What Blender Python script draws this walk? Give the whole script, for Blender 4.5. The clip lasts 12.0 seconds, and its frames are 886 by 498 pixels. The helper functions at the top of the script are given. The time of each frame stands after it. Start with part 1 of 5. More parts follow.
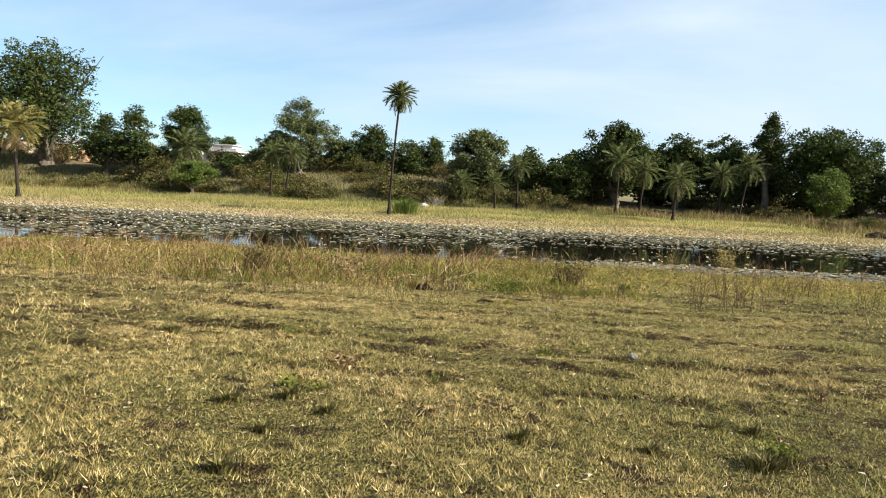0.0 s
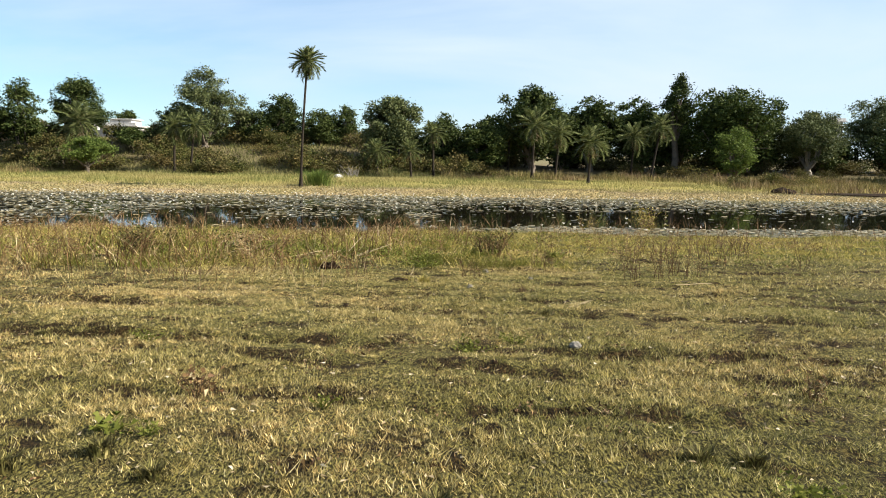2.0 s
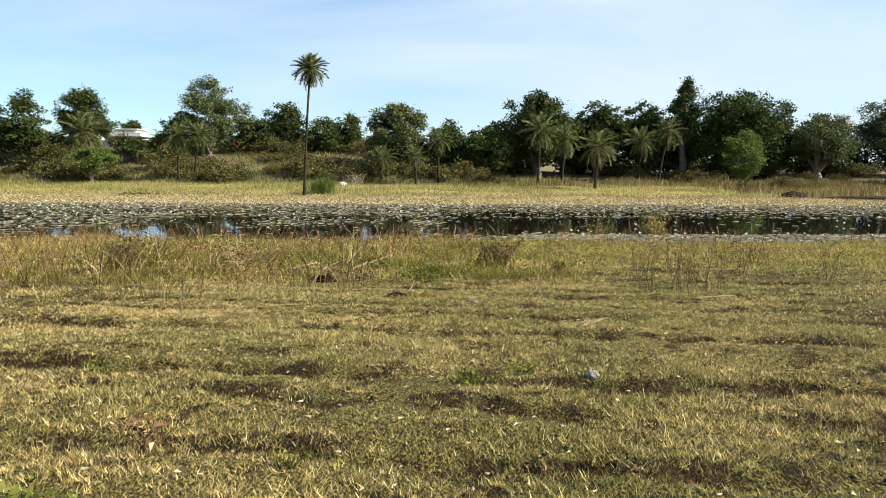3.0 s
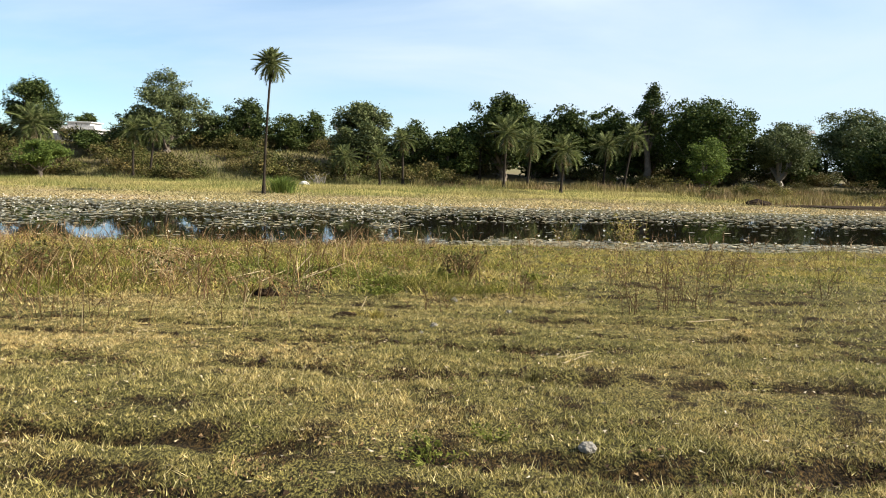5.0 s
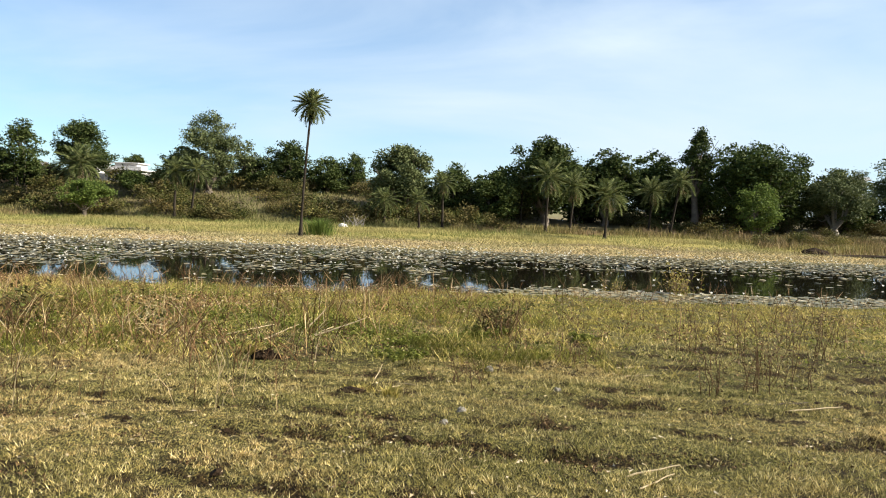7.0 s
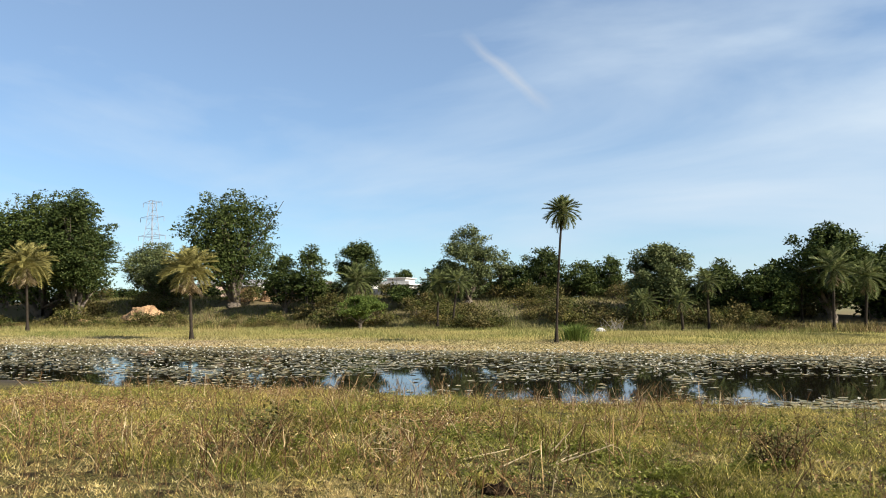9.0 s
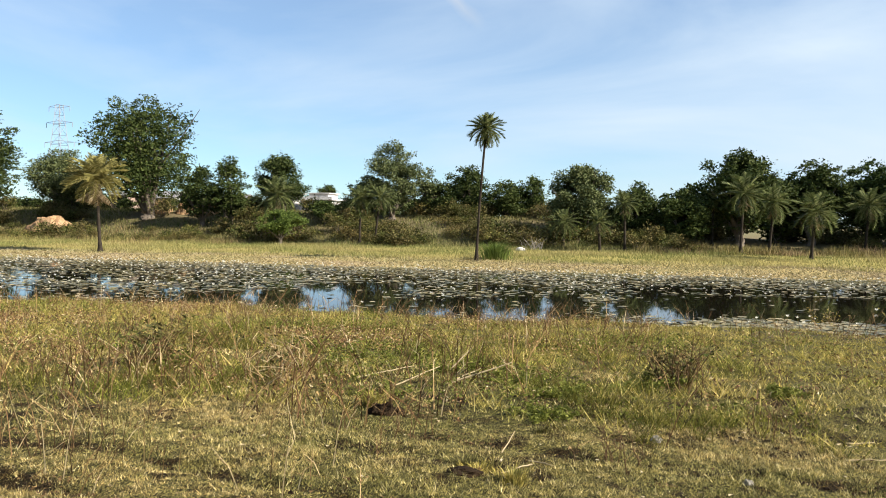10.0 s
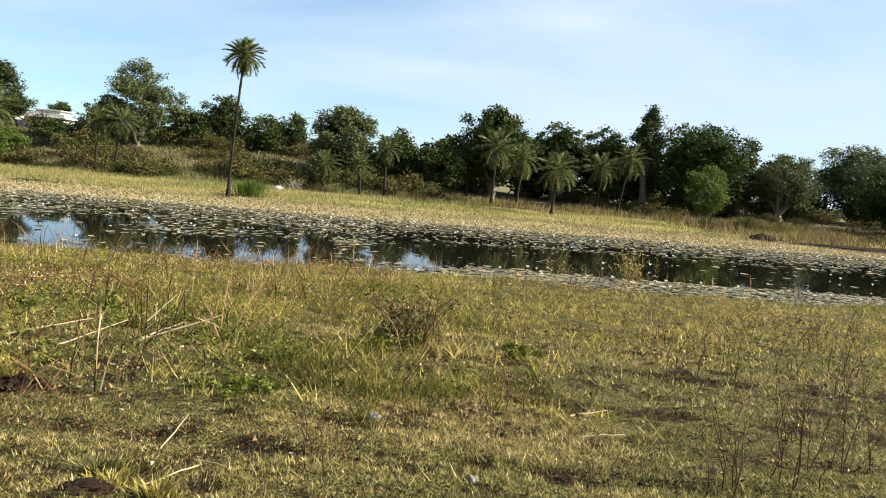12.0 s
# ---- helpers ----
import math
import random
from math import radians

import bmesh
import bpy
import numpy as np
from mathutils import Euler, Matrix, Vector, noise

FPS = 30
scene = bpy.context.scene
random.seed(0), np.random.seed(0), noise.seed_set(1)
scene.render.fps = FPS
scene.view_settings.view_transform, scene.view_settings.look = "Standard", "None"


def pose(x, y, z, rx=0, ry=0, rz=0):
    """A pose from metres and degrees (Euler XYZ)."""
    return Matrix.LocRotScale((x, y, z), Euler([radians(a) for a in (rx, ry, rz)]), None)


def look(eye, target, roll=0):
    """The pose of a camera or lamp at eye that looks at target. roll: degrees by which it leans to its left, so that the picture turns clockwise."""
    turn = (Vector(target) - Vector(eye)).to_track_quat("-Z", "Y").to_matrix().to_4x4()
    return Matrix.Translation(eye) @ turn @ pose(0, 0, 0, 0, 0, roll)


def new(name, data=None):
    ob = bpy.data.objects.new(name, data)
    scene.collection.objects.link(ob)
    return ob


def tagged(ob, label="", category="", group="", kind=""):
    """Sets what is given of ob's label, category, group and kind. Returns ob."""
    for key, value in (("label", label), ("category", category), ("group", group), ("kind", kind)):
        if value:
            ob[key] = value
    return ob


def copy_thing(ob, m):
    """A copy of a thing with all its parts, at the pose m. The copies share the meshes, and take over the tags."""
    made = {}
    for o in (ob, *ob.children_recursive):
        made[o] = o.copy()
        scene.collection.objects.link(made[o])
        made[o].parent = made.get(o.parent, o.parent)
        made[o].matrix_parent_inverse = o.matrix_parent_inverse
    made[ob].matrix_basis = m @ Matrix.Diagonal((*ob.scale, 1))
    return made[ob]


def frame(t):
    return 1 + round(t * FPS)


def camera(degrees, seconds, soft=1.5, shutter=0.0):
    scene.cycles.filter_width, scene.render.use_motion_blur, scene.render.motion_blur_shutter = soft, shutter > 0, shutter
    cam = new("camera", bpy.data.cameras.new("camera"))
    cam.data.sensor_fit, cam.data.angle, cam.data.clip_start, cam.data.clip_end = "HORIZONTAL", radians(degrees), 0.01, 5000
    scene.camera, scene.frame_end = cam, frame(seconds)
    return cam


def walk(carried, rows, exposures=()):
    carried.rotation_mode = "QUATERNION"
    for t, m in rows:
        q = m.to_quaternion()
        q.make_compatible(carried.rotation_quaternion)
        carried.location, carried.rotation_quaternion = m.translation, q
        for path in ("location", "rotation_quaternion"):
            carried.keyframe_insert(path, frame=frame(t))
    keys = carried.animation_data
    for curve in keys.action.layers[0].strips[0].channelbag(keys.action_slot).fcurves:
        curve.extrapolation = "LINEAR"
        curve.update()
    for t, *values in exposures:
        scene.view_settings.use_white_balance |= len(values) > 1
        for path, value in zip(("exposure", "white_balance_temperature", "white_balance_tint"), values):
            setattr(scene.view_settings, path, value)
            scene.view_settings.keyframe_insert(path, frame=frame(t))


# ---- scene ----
cam = camera(62.0, 12.0, soft=1.0)
PATH = [
    (0, (0.713, -1.208, 1.476), (0.565, 0.779, 1.298), 2.6),
    (0.5, (0.733, -0.657, 1.434), (0.668, 1.335, 1.26), 2.6),
    (1, (0.661, -0.217, 1.396), (0.658, 1.773, 1.189), 2.2),
    (1.5, (0.692, 0.172, 1.339), (0.758, 2.156, 1.095), 2.0),
    (2, (0.823, 0.648, 1.345), (0.895, 2.63, 1.092), 0.9),
    (2.5, (0.857, 1.149, 1.347), (0.922, 3.13, 1.082), 0.1),
    (3, (0.94, 1.561, 1.318), (0.994, 3.546, 1.083), 0.3),
    (3.2, (0.978, 1.75, 1.317), (1.028, 3.737, 1.094), 0.7),
    (4.8, (1.084, 3.016, 1.311), (1.217, 4.997, 1.074), 1.2),
    (5, (1.094, 3.233, 1.298), (1.245, 5.214, 1.068), 1.5),
    (5.5, (1.14, 3.723, 1.245), (1.328, 5.7, 1.009), 2.3),
    (6, (1.258, 4.303, 1.223), (1.41, 6.28, 0.959), 2.2),
    (6.5, (1.264, 4.924, 1.245), (1.386, 6.9, 0.961), 1.5),
    (7, (1.335, 5.336, 1.259), (1.374, 7.332, 1.143), 2.1),
    (7.5, (1.401, 5.768, 1.309), (1.296, 7.763, 1.409), 3.1),
    (7.7, (1.398, 5.89, 1.313), (1.245, 7.876, 1.489), 3.5),
    (9.3, (1.579, 6.681, 1.398), (0.896, 8.555, 1.536), -0.9),
    (9.5, (1.603, 6.836, 1.387), (0.98, 8.735, 1.474), -0.8),
    (10, (1.766, 7.285, 1.319), (1.313, 9.232, 1.252), 0.8),
    (10.5, (1.816, 7.789, 1.27), (1.573, 9.77, 1.136), 2.8),
    (11, (1.908, 8.274, 1.263), (1.819, 10.266, 1.109), 3.0),
    (11.5, (2.06, 8.746, 1.251), (2.096, 10.737, 1.06), 3.7),
    (12, (2.133, 9.166, 1.172), (2.322, 11.148, 0.982), 4.9),
]
walk(cam, [(t, look(eye, target, roll)) for t, eye, target, roll in PATH], exposures=[(0, 1.42), (6.5, 1.44), (7.0, 1.44), (7.5, 1.14), (8.5, 1.18), (9.5, 1.26), (10.5, 1.42), (12, 1.42)])

# ---- world and sun ----
WISP = ((-0.275, 0.895, 0.351), (-0.175, 0.950, 0.259))
SUN_EL, SUN_AZ = 34.0, 99.0        # azimuth clockwise from +y: the sun stands to the right
world = bpy.data.worlds.new("sky")
scene.world = world
world.use_nodes = True
wn, wl = world.node_tree.nodes, world.node_tree.links
wn.clear()
w_out = wn.new("ShaderNodeOutputWorld")
w_bg = wn.new("ShaderNodeBackground")
w_sky = wn.new("ShaderNodeTexSky")
w_sky.sky_type, w_sky.sun_disc = "NISHITA", False
w_sky.sun_elevation, w_sky.sun_rotation = radians(SUN_EL), radians(SUN_AZ)
w_sky.air_density, w_sky.dust_density, w_sky.ozone_density = 1.0, 0.1, 2.0
w_co = wn.new("ShaderNodeTexCoord")
w_map = wn.new("ShaderNodeMapping")
w_map.inputs["Rotation"].default_value = (0, radians(-14), radians(12))
w_map.inputs["Scale"].default_value = (0.9, 1.0, 3.6)
w_noise = wn.new("ShaderNodeTexNoise")
w_noise.inputs["Scale"].default_value = 1.7
w_noise.inputs["Detail"].default_value = 7
w_noise.inputs["Roughness"].default_value = 0.52
w_noise.inputs["Distortion"].default_value = 0.5
w_ramp = wn.new("ShaderNodeValToRGB")
w_ramp.color_ramp.elements[0].position, w_ramp.color_ramp.elements[0].color = 0.41, (0.25, 0.25, 0.25, 1)
w_ramp.color_ramp.elements[1].position, w_ramp.color_ramp.elements[1].color = 0.76, (0.95, 0.95, 0.95, 1)
w_mix = wn.new("ShaderNodeMix")
w_mix.data_type = "RGBA"
w_mix.inputs[7].default_value = (5.5, 6.5, 7.5, 1)
w_bg.inputs["Strength"].default_value = 0.054
wl.new(w_co.outputs["Generated"], w_map.inputs["Vector"])
wl.new(w_map.outputs["Vector"], w_noise.inputs["Vector"])
wl.new(w_ramp.outputs["Color"], w_mix.inputs[0])
w_tint = wn.new("ShaderNodeMix")
w_tint.data_type, w_tint.blend_type = "RGBA", "MULTIPLY"
w_tint.inputs[0].default_value = 1.0
w_tint.inputs[7].default_value = (0.74, 0.99, 1.18, 1)
wl.new(w_sky.outputs["Color"], w_tint.inputs[6])
wl.new(w_tint.outputs[2], w_mix.inputs[6])


def w_math(op, a, b=None, c=None):
    m = wn.new("ShaderNodeMath")
    m.operation = op
    for s, v in zip(m.inputs, (a, b, c)):
        if isinstance(v, bpy.types.NodeSocket):
            wl.new(v, s)
        elif v is not None:
            s.default_value = v
    return m.outputs[0]


def w_dot(v):
    m = wn.new("ShaderNodeVectorMath")
    m.operation = "DOT_PRODUCT"
    wl.new(w_co.outputs["Generated"], m.inputs[0])
    m.inputs[1].default_value = v
    return m.outputs["Value"]


# the cirrus thickens towards the sun
wl.new(w_math("MULTIPLY_ADD", w_dot((1.0, 0.0, 0.0)), 0.17, w_noise.outputs["Fac"]), w_ramp.inputs["Fac"])

# one short bright wisp of cirrus high over the far bank
wisp_a, wisp_b = Vector(WISP[0]).normalized(), Vector(WISP[1]).normalized()
w_n = wisp_a.cross(wisp_b).normalized()
w_t = (wisp_b - wisp_a).normalized()
w_c = ((wisp_a + wisp_b) / 2).normalized()
w_wob = wn.new("ShaderNodeTexNoise")
w_wob.inputs["Scale"].default_value, w_wob.inputs["Detail"].default_value = 11, 5
wl.new(w_co.outputs["Generated"], w_wob.inputs["Vector"])
w_across = w_math("ABSOLUTE", w_math("ADD", w_dot(w_n), w_math("MULTIPLY_ADD", w_wob.outputs["Fac"], 0.030, -0.015)))
w_along = w_math("ABSOLUTE", w_math("SUBTRACT", w_dot(w_t), w_c.dot(w_t)))
w_f1 = w_math("SUBTRACT", 1.0, w_math("MULTIPLY", w_across, 105.0))
w_f2 = w_math("SUBTRACT", 1.0, w_math("POWER", w_math("MULTIPLY", w_along, 1.0 / ((wisp_b - wisp_a).length * 0.55)), 2.0))
w_f3 = w_math("GREATER_THAN", w_dot(w_c), 0.5)
w_fac = w_math("MULTIPLY", w_math("MULTIPLY", w_math("MAXIMUM", w_f1, 0.0), w_math("MAXIMUM", w_f2, 0.0)), w_math("MULTIPLY", w_f3, 0.45))
w_mix2 = wn.new("ShaderNodeMix")
w_mix2.data_type = "RGBA"
w_mix2.inputs[7].default_value = (5.6, 5.8, 6.0, 1)
wl.new(w_fac, w_mix2.inputs[0])
wl.new(w_mix.outputs[2], w_mix2.inputs[6])
wl.new(w_mix2.outputs[2], w_bg.inputs["Color"])
wl.new(w_bg.outputs["Background"], w_out.inputs["Surface"])

sun_data = bpy.data.lights.new("sun", "SUN")
sun_data.energy, sun_data.angle, sun_data.color = 5.0, radians(0.53), (1.0, 0.93, 0.82)
sun = new("sun", sun_data)
az, el = radians(SUN_AZ), radians(SUN_EL)
to_sun = Vector((math.sin(az) * math.cos(el), math.cos(az) * math.cos(el), math.sin(el)))
sun.matrix_world = look(to_sun * 60, (0, 0, 0))


# ---- materials ----
def mat_base(name, rough=0.8):
    m = bpy.data.materials.new(name)
    m.use_nodes = True
    n = m.node_tree.nodes
    b = n["Principled BSDF"]
    b.inputs["Roughness"].default_value = rough
    b.inputs["Specular IOR Level"].default_value = 0.08
    return m, n, m.node_tree.links, b


def ramp(n, stops):
    r = n.new("ShaderNodeValToRGB")
    e = r.color_ramp.elements
    while len(e) < len(stops):
        e.new(0.5)
    for k, (p, c) in zip(e, stops):
        k.position, k.color = p, (*c, 1)
    return r


def noise_node(n, l, scale, detail=4, vec=None, rough=0.55):
    t = n.new("ShaderNodeTexNoise")
    t.inputs["Scale"].default_value = scale
    t.inputs["Detail"].default_value = detail
    t.inputs["Roughness"].default_value = rough
    if vec is not None:
        l.new(vec, t.inputs["Vector"])
    return t


def mixc(n, l, a, b, fac, mode="MIX"):
    m = n.new("ShaderNodeMix")
    m.data_type, m.blend_type = "RGBA", mode
    for sock, v in ((m.inputs[0], fac), (m.inputs[6], a), (m.inputs[7], b)):
        if isinstance(v, bpy.types.NodeSocket):
            l.new(v, sock)
        elif isinstance(v, (int, float)):
            sock.default_value = v
        else:
            sock.default_value = (*v, 1)
    return m.outputs[2]


def leafy(name, stops, patch=None, patch_scale=0.3, thin=0.3, rough=0.6, per_object=0.0, place=False, bias=0.0):
    """Leaf or blade: colour by island, patches of a second colour by place, light passing through the blade."""
    m, n, l, b = mat_base(name, rough)
    g = n.new("ShaderNodeNewGeometry")
    r = ramp(n, stops)
    l.new(g.outputs["Random Per Island"], r.inputs["Fac"])
    col = r.outputs["Color"]
    if patch:
        co = n.new("ShaderNodeTexCoord")
        vec = g.outputs["Position"] if place else co.outputs["Object"]
        t = noise_node(n, l, patch_scale, 5, vec)
        f = ramp(n, [(0.37, (0, 0, 0)), (0.57, (1, 1, 1))])
        fac = t.outputs["Fac"]
        if bias:
            sp = n.new("ShaderNodeSeparateXYZ")
            l.new(g.outputs["Position"], sp.inputs[0])
            ma = n.new("ShaderNodeMath")
            ma.operation = "MULTIPLY_ADD"
            l.new(sp.outputs["X"], ma.inputs[0])
            ma.inputs[1].default_value = bias
            l.new(fac, ma.inputs[2])
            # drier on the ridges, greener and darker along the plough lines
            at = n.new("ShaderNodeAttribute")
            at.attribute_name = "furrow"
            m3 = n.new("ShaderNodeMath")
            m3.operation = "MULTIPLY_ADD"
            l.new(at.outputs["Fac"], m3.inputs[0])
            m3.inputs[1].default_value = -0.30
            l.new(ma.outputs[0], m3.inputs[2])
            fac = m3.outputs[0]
        l.new(fac, f.inputs["Fac"])
        r2 = ramp(n, patch)
        l.new(g.outputs["Random Per Island"], r2.inputs["Fac"])
        col = mixc(n, l, col, r2.outputs["Color"], f.outputs["Color"])
        if place:
            # tufts differ from one another
            t3 = noise_node(n, l, patch_scale * 26, 3, vec, 0.7)
            r4 = ramp(n, [(0.34, (0.50, 0.55, 0.50)), (0.50, (0.98, 0.98, 0.95)), (0.66, (1.55, 1.50, 1.40))])
            l.new(t3.outputs["Fac"], r4.inputs["Fac"])
            col = mixc(n, l, col, r4.outputs["Color"], 1.0, "MULTIPLY")
    if per_object:
        oi = n.new("ShaderNodeObjectInfo")
        r3 = ramp(n, [(0, (1 - per_object, 1 - per_object, 1 - per_object)), (1, (1 + per_object, 1 + per_object * 0.8, 1 + per_object * 0.4))])
        l.new(oi.outputs["Random"], r3.inputs["Fac"])
        col = mixc(n, l, col, r3.outputs["Color"], 1.0, "MULTIPLY")
    l.new(col, b.inputs["Base Color"])
    tr = n.new("ShaderNodeBsdfTranslucent")
    l.new(col, tr.inputs["Color"])
    mx = n.new("ShaderNodeMixShader")
    mx.inputs[0].default_value = thin
    l.new(b.outputs[0], mx.inputs[1])
    l.new(tr.outputs[0], mx.inputs[2])
    l.new(mx.outputs[0], n["Material Output"].inputs["Surface"])
    return m


def rough_mat(name, stops, scale=3.0, fine=30.0, rough=0.85, bump=0.3, dist=0.02, per_object=0.0):
    """Bark, earth, plaster, stone: two scales of colour and a bump."""
    m, n, l, b = mat_base(name, rough)
    co = n.new("ShaderNodeTexCoord")
    t = noise_node(n, l, scale, 6, co.outputs["Object"])
    r = ramp(n, stops)
    l.new(t.outputs["Fac"], r.inputs["Fac"])
    t2 = noise_node(n, l, fine, 5, co.outputs["Object"])
    f2 = ramp(n, [(0.3, (0.72, 0.72, 0.72)), (0.7, (1.12, 1.12, 1.12))])
    l.new(t2.outputs["Fac"], f2.inputs["Fac"])
    col = mixc(n, l, r.outputs["Color"], f2.outputs["Color"], 1.0, "MULTIPLY")
    l.new(col, b.inputs["Base Color"])
    bp = n.new("ShaderNodeBump")
    bp.inputs["Strength"].default_value, bp.inputs["Distance"].default_value = bump, dist
    l.new(t2.outputs["Fac"], bp.inputs["Height"])
    l.new(bp.outputs["Normal"], b.inputs["Normal"])
    return m


STRAW = [(0, (0.0571, 0.0351, 0.0143)), (0.3, (0.194, 0.137, 0.0511)), (0.6, (0.422, 0.318, 0.122)), (0.85, (0.639, 0.503, 0.225)), (1, (0.891, 0.746, 0.428))]
OLIVE = [(0, (0.0333, 0.0357, 0.00997)), (0.3, (0.111, 0.108, 0.0299)), (0.6, (0.254, 0.228, 0.0678)), (0.85, (0.467, 0.391, 0.15)), (1, (0.755, 0.639, 0.339))]
GREEN = [(0, (0.0475, 0.0545, 0.00967)), (0.5, (0.118, 0.132, 0.0226)), (1, (0.223, 0.224, 0.0524))]
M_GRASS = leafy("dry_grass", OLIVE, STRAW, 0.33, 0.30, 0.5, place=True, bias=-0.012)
M_GRASS_MID = leafy("bank_grass", [(0, (0.037, 0.0433, 0.00828)), (0.4, (0.119, 0.129, 0.0221)), (0.8, (0.292, 0.271, 0.0552)), (1, (0.555, 0.46, 0.166))], [(0, (0.132, 0.101, 0.0248)), (0.6, (0.345, 0.271, 0.069)), (1, (0.662, 0.528, 0.207))], 0.28, 0.35, 0.55, place=True)
M_LUSH = leafy("lush_grass", [(0, (0.0443, 0.0527, 0.00821)), (0.5, (0.148, 0.163, 0.0226)), (1, (0.335, 0.316, 0.0616))], [(0, (0.0295, 0.0383, 0.00616)), (1, (0.167, 0.144, 0.0308))], 0.5, 0.4, place=True)
M_WEED = leafy("green_weed", GREEN, None, thin=0.35)
M_REED = leafy("far_grass", [(0, (0.156, 0.135, 0.0495)), (0.5, (0.267, 0.225, 0.088)), (1, (0.368, 0.298, 0.143))], [(0, (0.092, 0.108, 0.0308)), (1, (0.23, 0.225, 0.077))], 0.09, 0.3)
M_SHORE = leafy("shore_plants", [(0, (0.166, 0.125, 0.072)), (0.5, (0.267, 0.21, 0.12)), (1, (0.368, 0.31, 0.204))], [(0, (0.175, 0.16, 0.066)), (1, (0.304, 0.26, 0.132))], 0.12, 0.2)
M_SLOPE = leafy("slope_grass", [(0, (0.0468, 0.0617, 0.018)), (0.6, (0.109, 0.128, 0.036)), (1, (0.187, 0.19, 0.072))], [(0, (0.0858, 0.076, 0.0315)), (1, (0.218, 0.19, 0.081))], 0.18, 0.2, place=True)
M_BROWN = leafy("brown_grass", [(0, (0.09, 0.06, 0.035)), (0.6, (0.19, 0.125, 0.075)), (1, (0.28, 0.20, 0.12))], [(0, (0.11, 0.10, 0.03)), (1, (0.22, 0.18, 0.07))], 0.15, 0.2, place=True)
M_DRYSTEM = leafy("dry_stem", [(0, (0.06, 0.03, 0.015)), (0.5, (0.17, 0.095, 0.042)), (0.85, (0.30, 0.20, 0.085)), (1, (0.55, 0.45, 0.27))], None, thin=0.1)
M_DARKSTEM = leafy("dark_stem", [(0, (0.031, 0.017, 0.00775)), (0.6, (0.0814, 0.048, 0.0217)), (1, (0.201, 0.131, 0.0581))], None, thin=0.05)
M_LITTER = leafy("leaf_litter", [(0, (0.20, 0.14, 0.07)), (0.6, (0.38, 0.30, 0.18)), (1, (0.58, 0.50, 0.36))], None, thin=0.15)
M_LEAF_DARK = leafy("dark_tree_leaf", [(0, (0.0172, 0.0281, 0.0078)), (0.6, (0.0452, 0.064, 0.0164)), (1, (0.0897, 0.105, 0.0312))], None, thin=0.14, per_object=0.15)
M_LEAF_MID = leafy("tree_leaf", [(0, (0.0205, 0.0344, 0.0082)), (0.6, (0.0476, 0.0697, 0.0156)), (1, (0.0902, 0.111, 0.0295))], None, thin=0.14, per_object=0.15)
M_LEAF_GREY = leafy("sparse_tree_leaf", [(0, (0.042, 0.054, 0.021)), (0.6, (0.09, 0.108, 0.040)), (1, (0.155, 0.165, 0.07))], None, thin=0.14)
M_LEAF_LIGHT = leafy("light_bush_leaf", [(0, (0.05, 0.075, 0.016)), (0.6, (0.10, 0.14, 0.03)), (1, (0.16, 0.20, 0.05))], None, thin=0.35)
M_SHRUB_DRY = leafy("yellowing_shrub_leaf", [(0, (0.0375, 0.0475, 0.0119)), (0.5, (0.0975, 0.109, 0.0289)), (1, (0.188, 0.18, 0.0638))], [(0, (0.0675, 0.0522, 0.0187)), (1, (0.18, 0.142, 0.0595))], 0.3, 0.3, per_object=0.3, place=True)
M_SHRUB = leafy("shrub_leaf", [(0, (0.0216, 0.0324, 0.0081)), (0.5, (0.0558, 0.072, 0.0171)), (0.9, (0.104, 0.108, 0.0297)), (1, (0.144, 0.126, 0.045))], [(0, (0.0495, 0.0495, 0.0162)), (1, (0.135, 0.104, 0.045))], 0.35, 0.18, per_object=0.2, place=True)
M_FROND = leafy("palm_leaflet", [(0, (0.05, 0.065, 0.022)), (0.6, (0.11, 0.13, 0.045)), (1, (0.22, 0.22, 0.10))], None, thin=0.3, rough=0.45)
M_FROND_DRY = leafy("yellow_palm_leaflet", [(0, (0.12, 0.11, 0.035)), (0.6, (0.27, 0.24, 0.08)), (1, (0.42, 0.37, 0.16))], None, thin=0.35, rough=0.45)
M_DEADFROND = leafy("dead_palm_leaflet", [(0, (0.18, 0.13, 0.07)), (0.6, (0.32, 0.25, 0.15)), (1, (0.45, 0.37, 0.25))], None, thin=0.2)
M_PAD = leafy("lily_pad", [(0, (0.06, 0.06, 0.022)), (0.5, (0.17, 0.145, 0.055)), (0.85, (0.30, 0.23, 0.10)), (1, (0.46, 0.37, 0.20))], None, thin=0.1, rough=0.55)
M_PAD.node_tree.nodes["Principled BSDF"].inputs["Specular IOR Level"].default_value = 0.5
M_PAD.node_tree.nodes["Principled BSDF"].inputs["Roughness"].default_value = 0.33
# dark olive-brown tufts, with the shade of turf hollows put into the colour
M_TUFT_HOLLOW = leafy("tuft_and_hollow_shade", [(0, (0.0288, 0.0238, 0.0096)), (0.5, (0.088, 0.0765, 0.0256)), (0.9, (0.176, 0.162, 0.048)), (1, (0.48, 0.391, 0.16))], None, thin=0.15)
M_PETAL = leafy("white_petal", [(0, (0.74, 0.70, 0.58)), (1, (0.86, 0.83, 0.74))], None, thin=0.3)
M_BARK = rough_mat("bark", [(0.3, (0.07, 0.055, 0.04)), (0.7, (0.17, 0.14, 0.11))], 1.2, 9, bump=0.6, dist=0.05)
M_PALEBARK = rough_mat("pale_bark", [(0.3, (0.161, 0.143, 0.118)), (0.7, (0.285, 0.26, 0.223))], 1.2, 9, bump=0.5, dist=0.04)
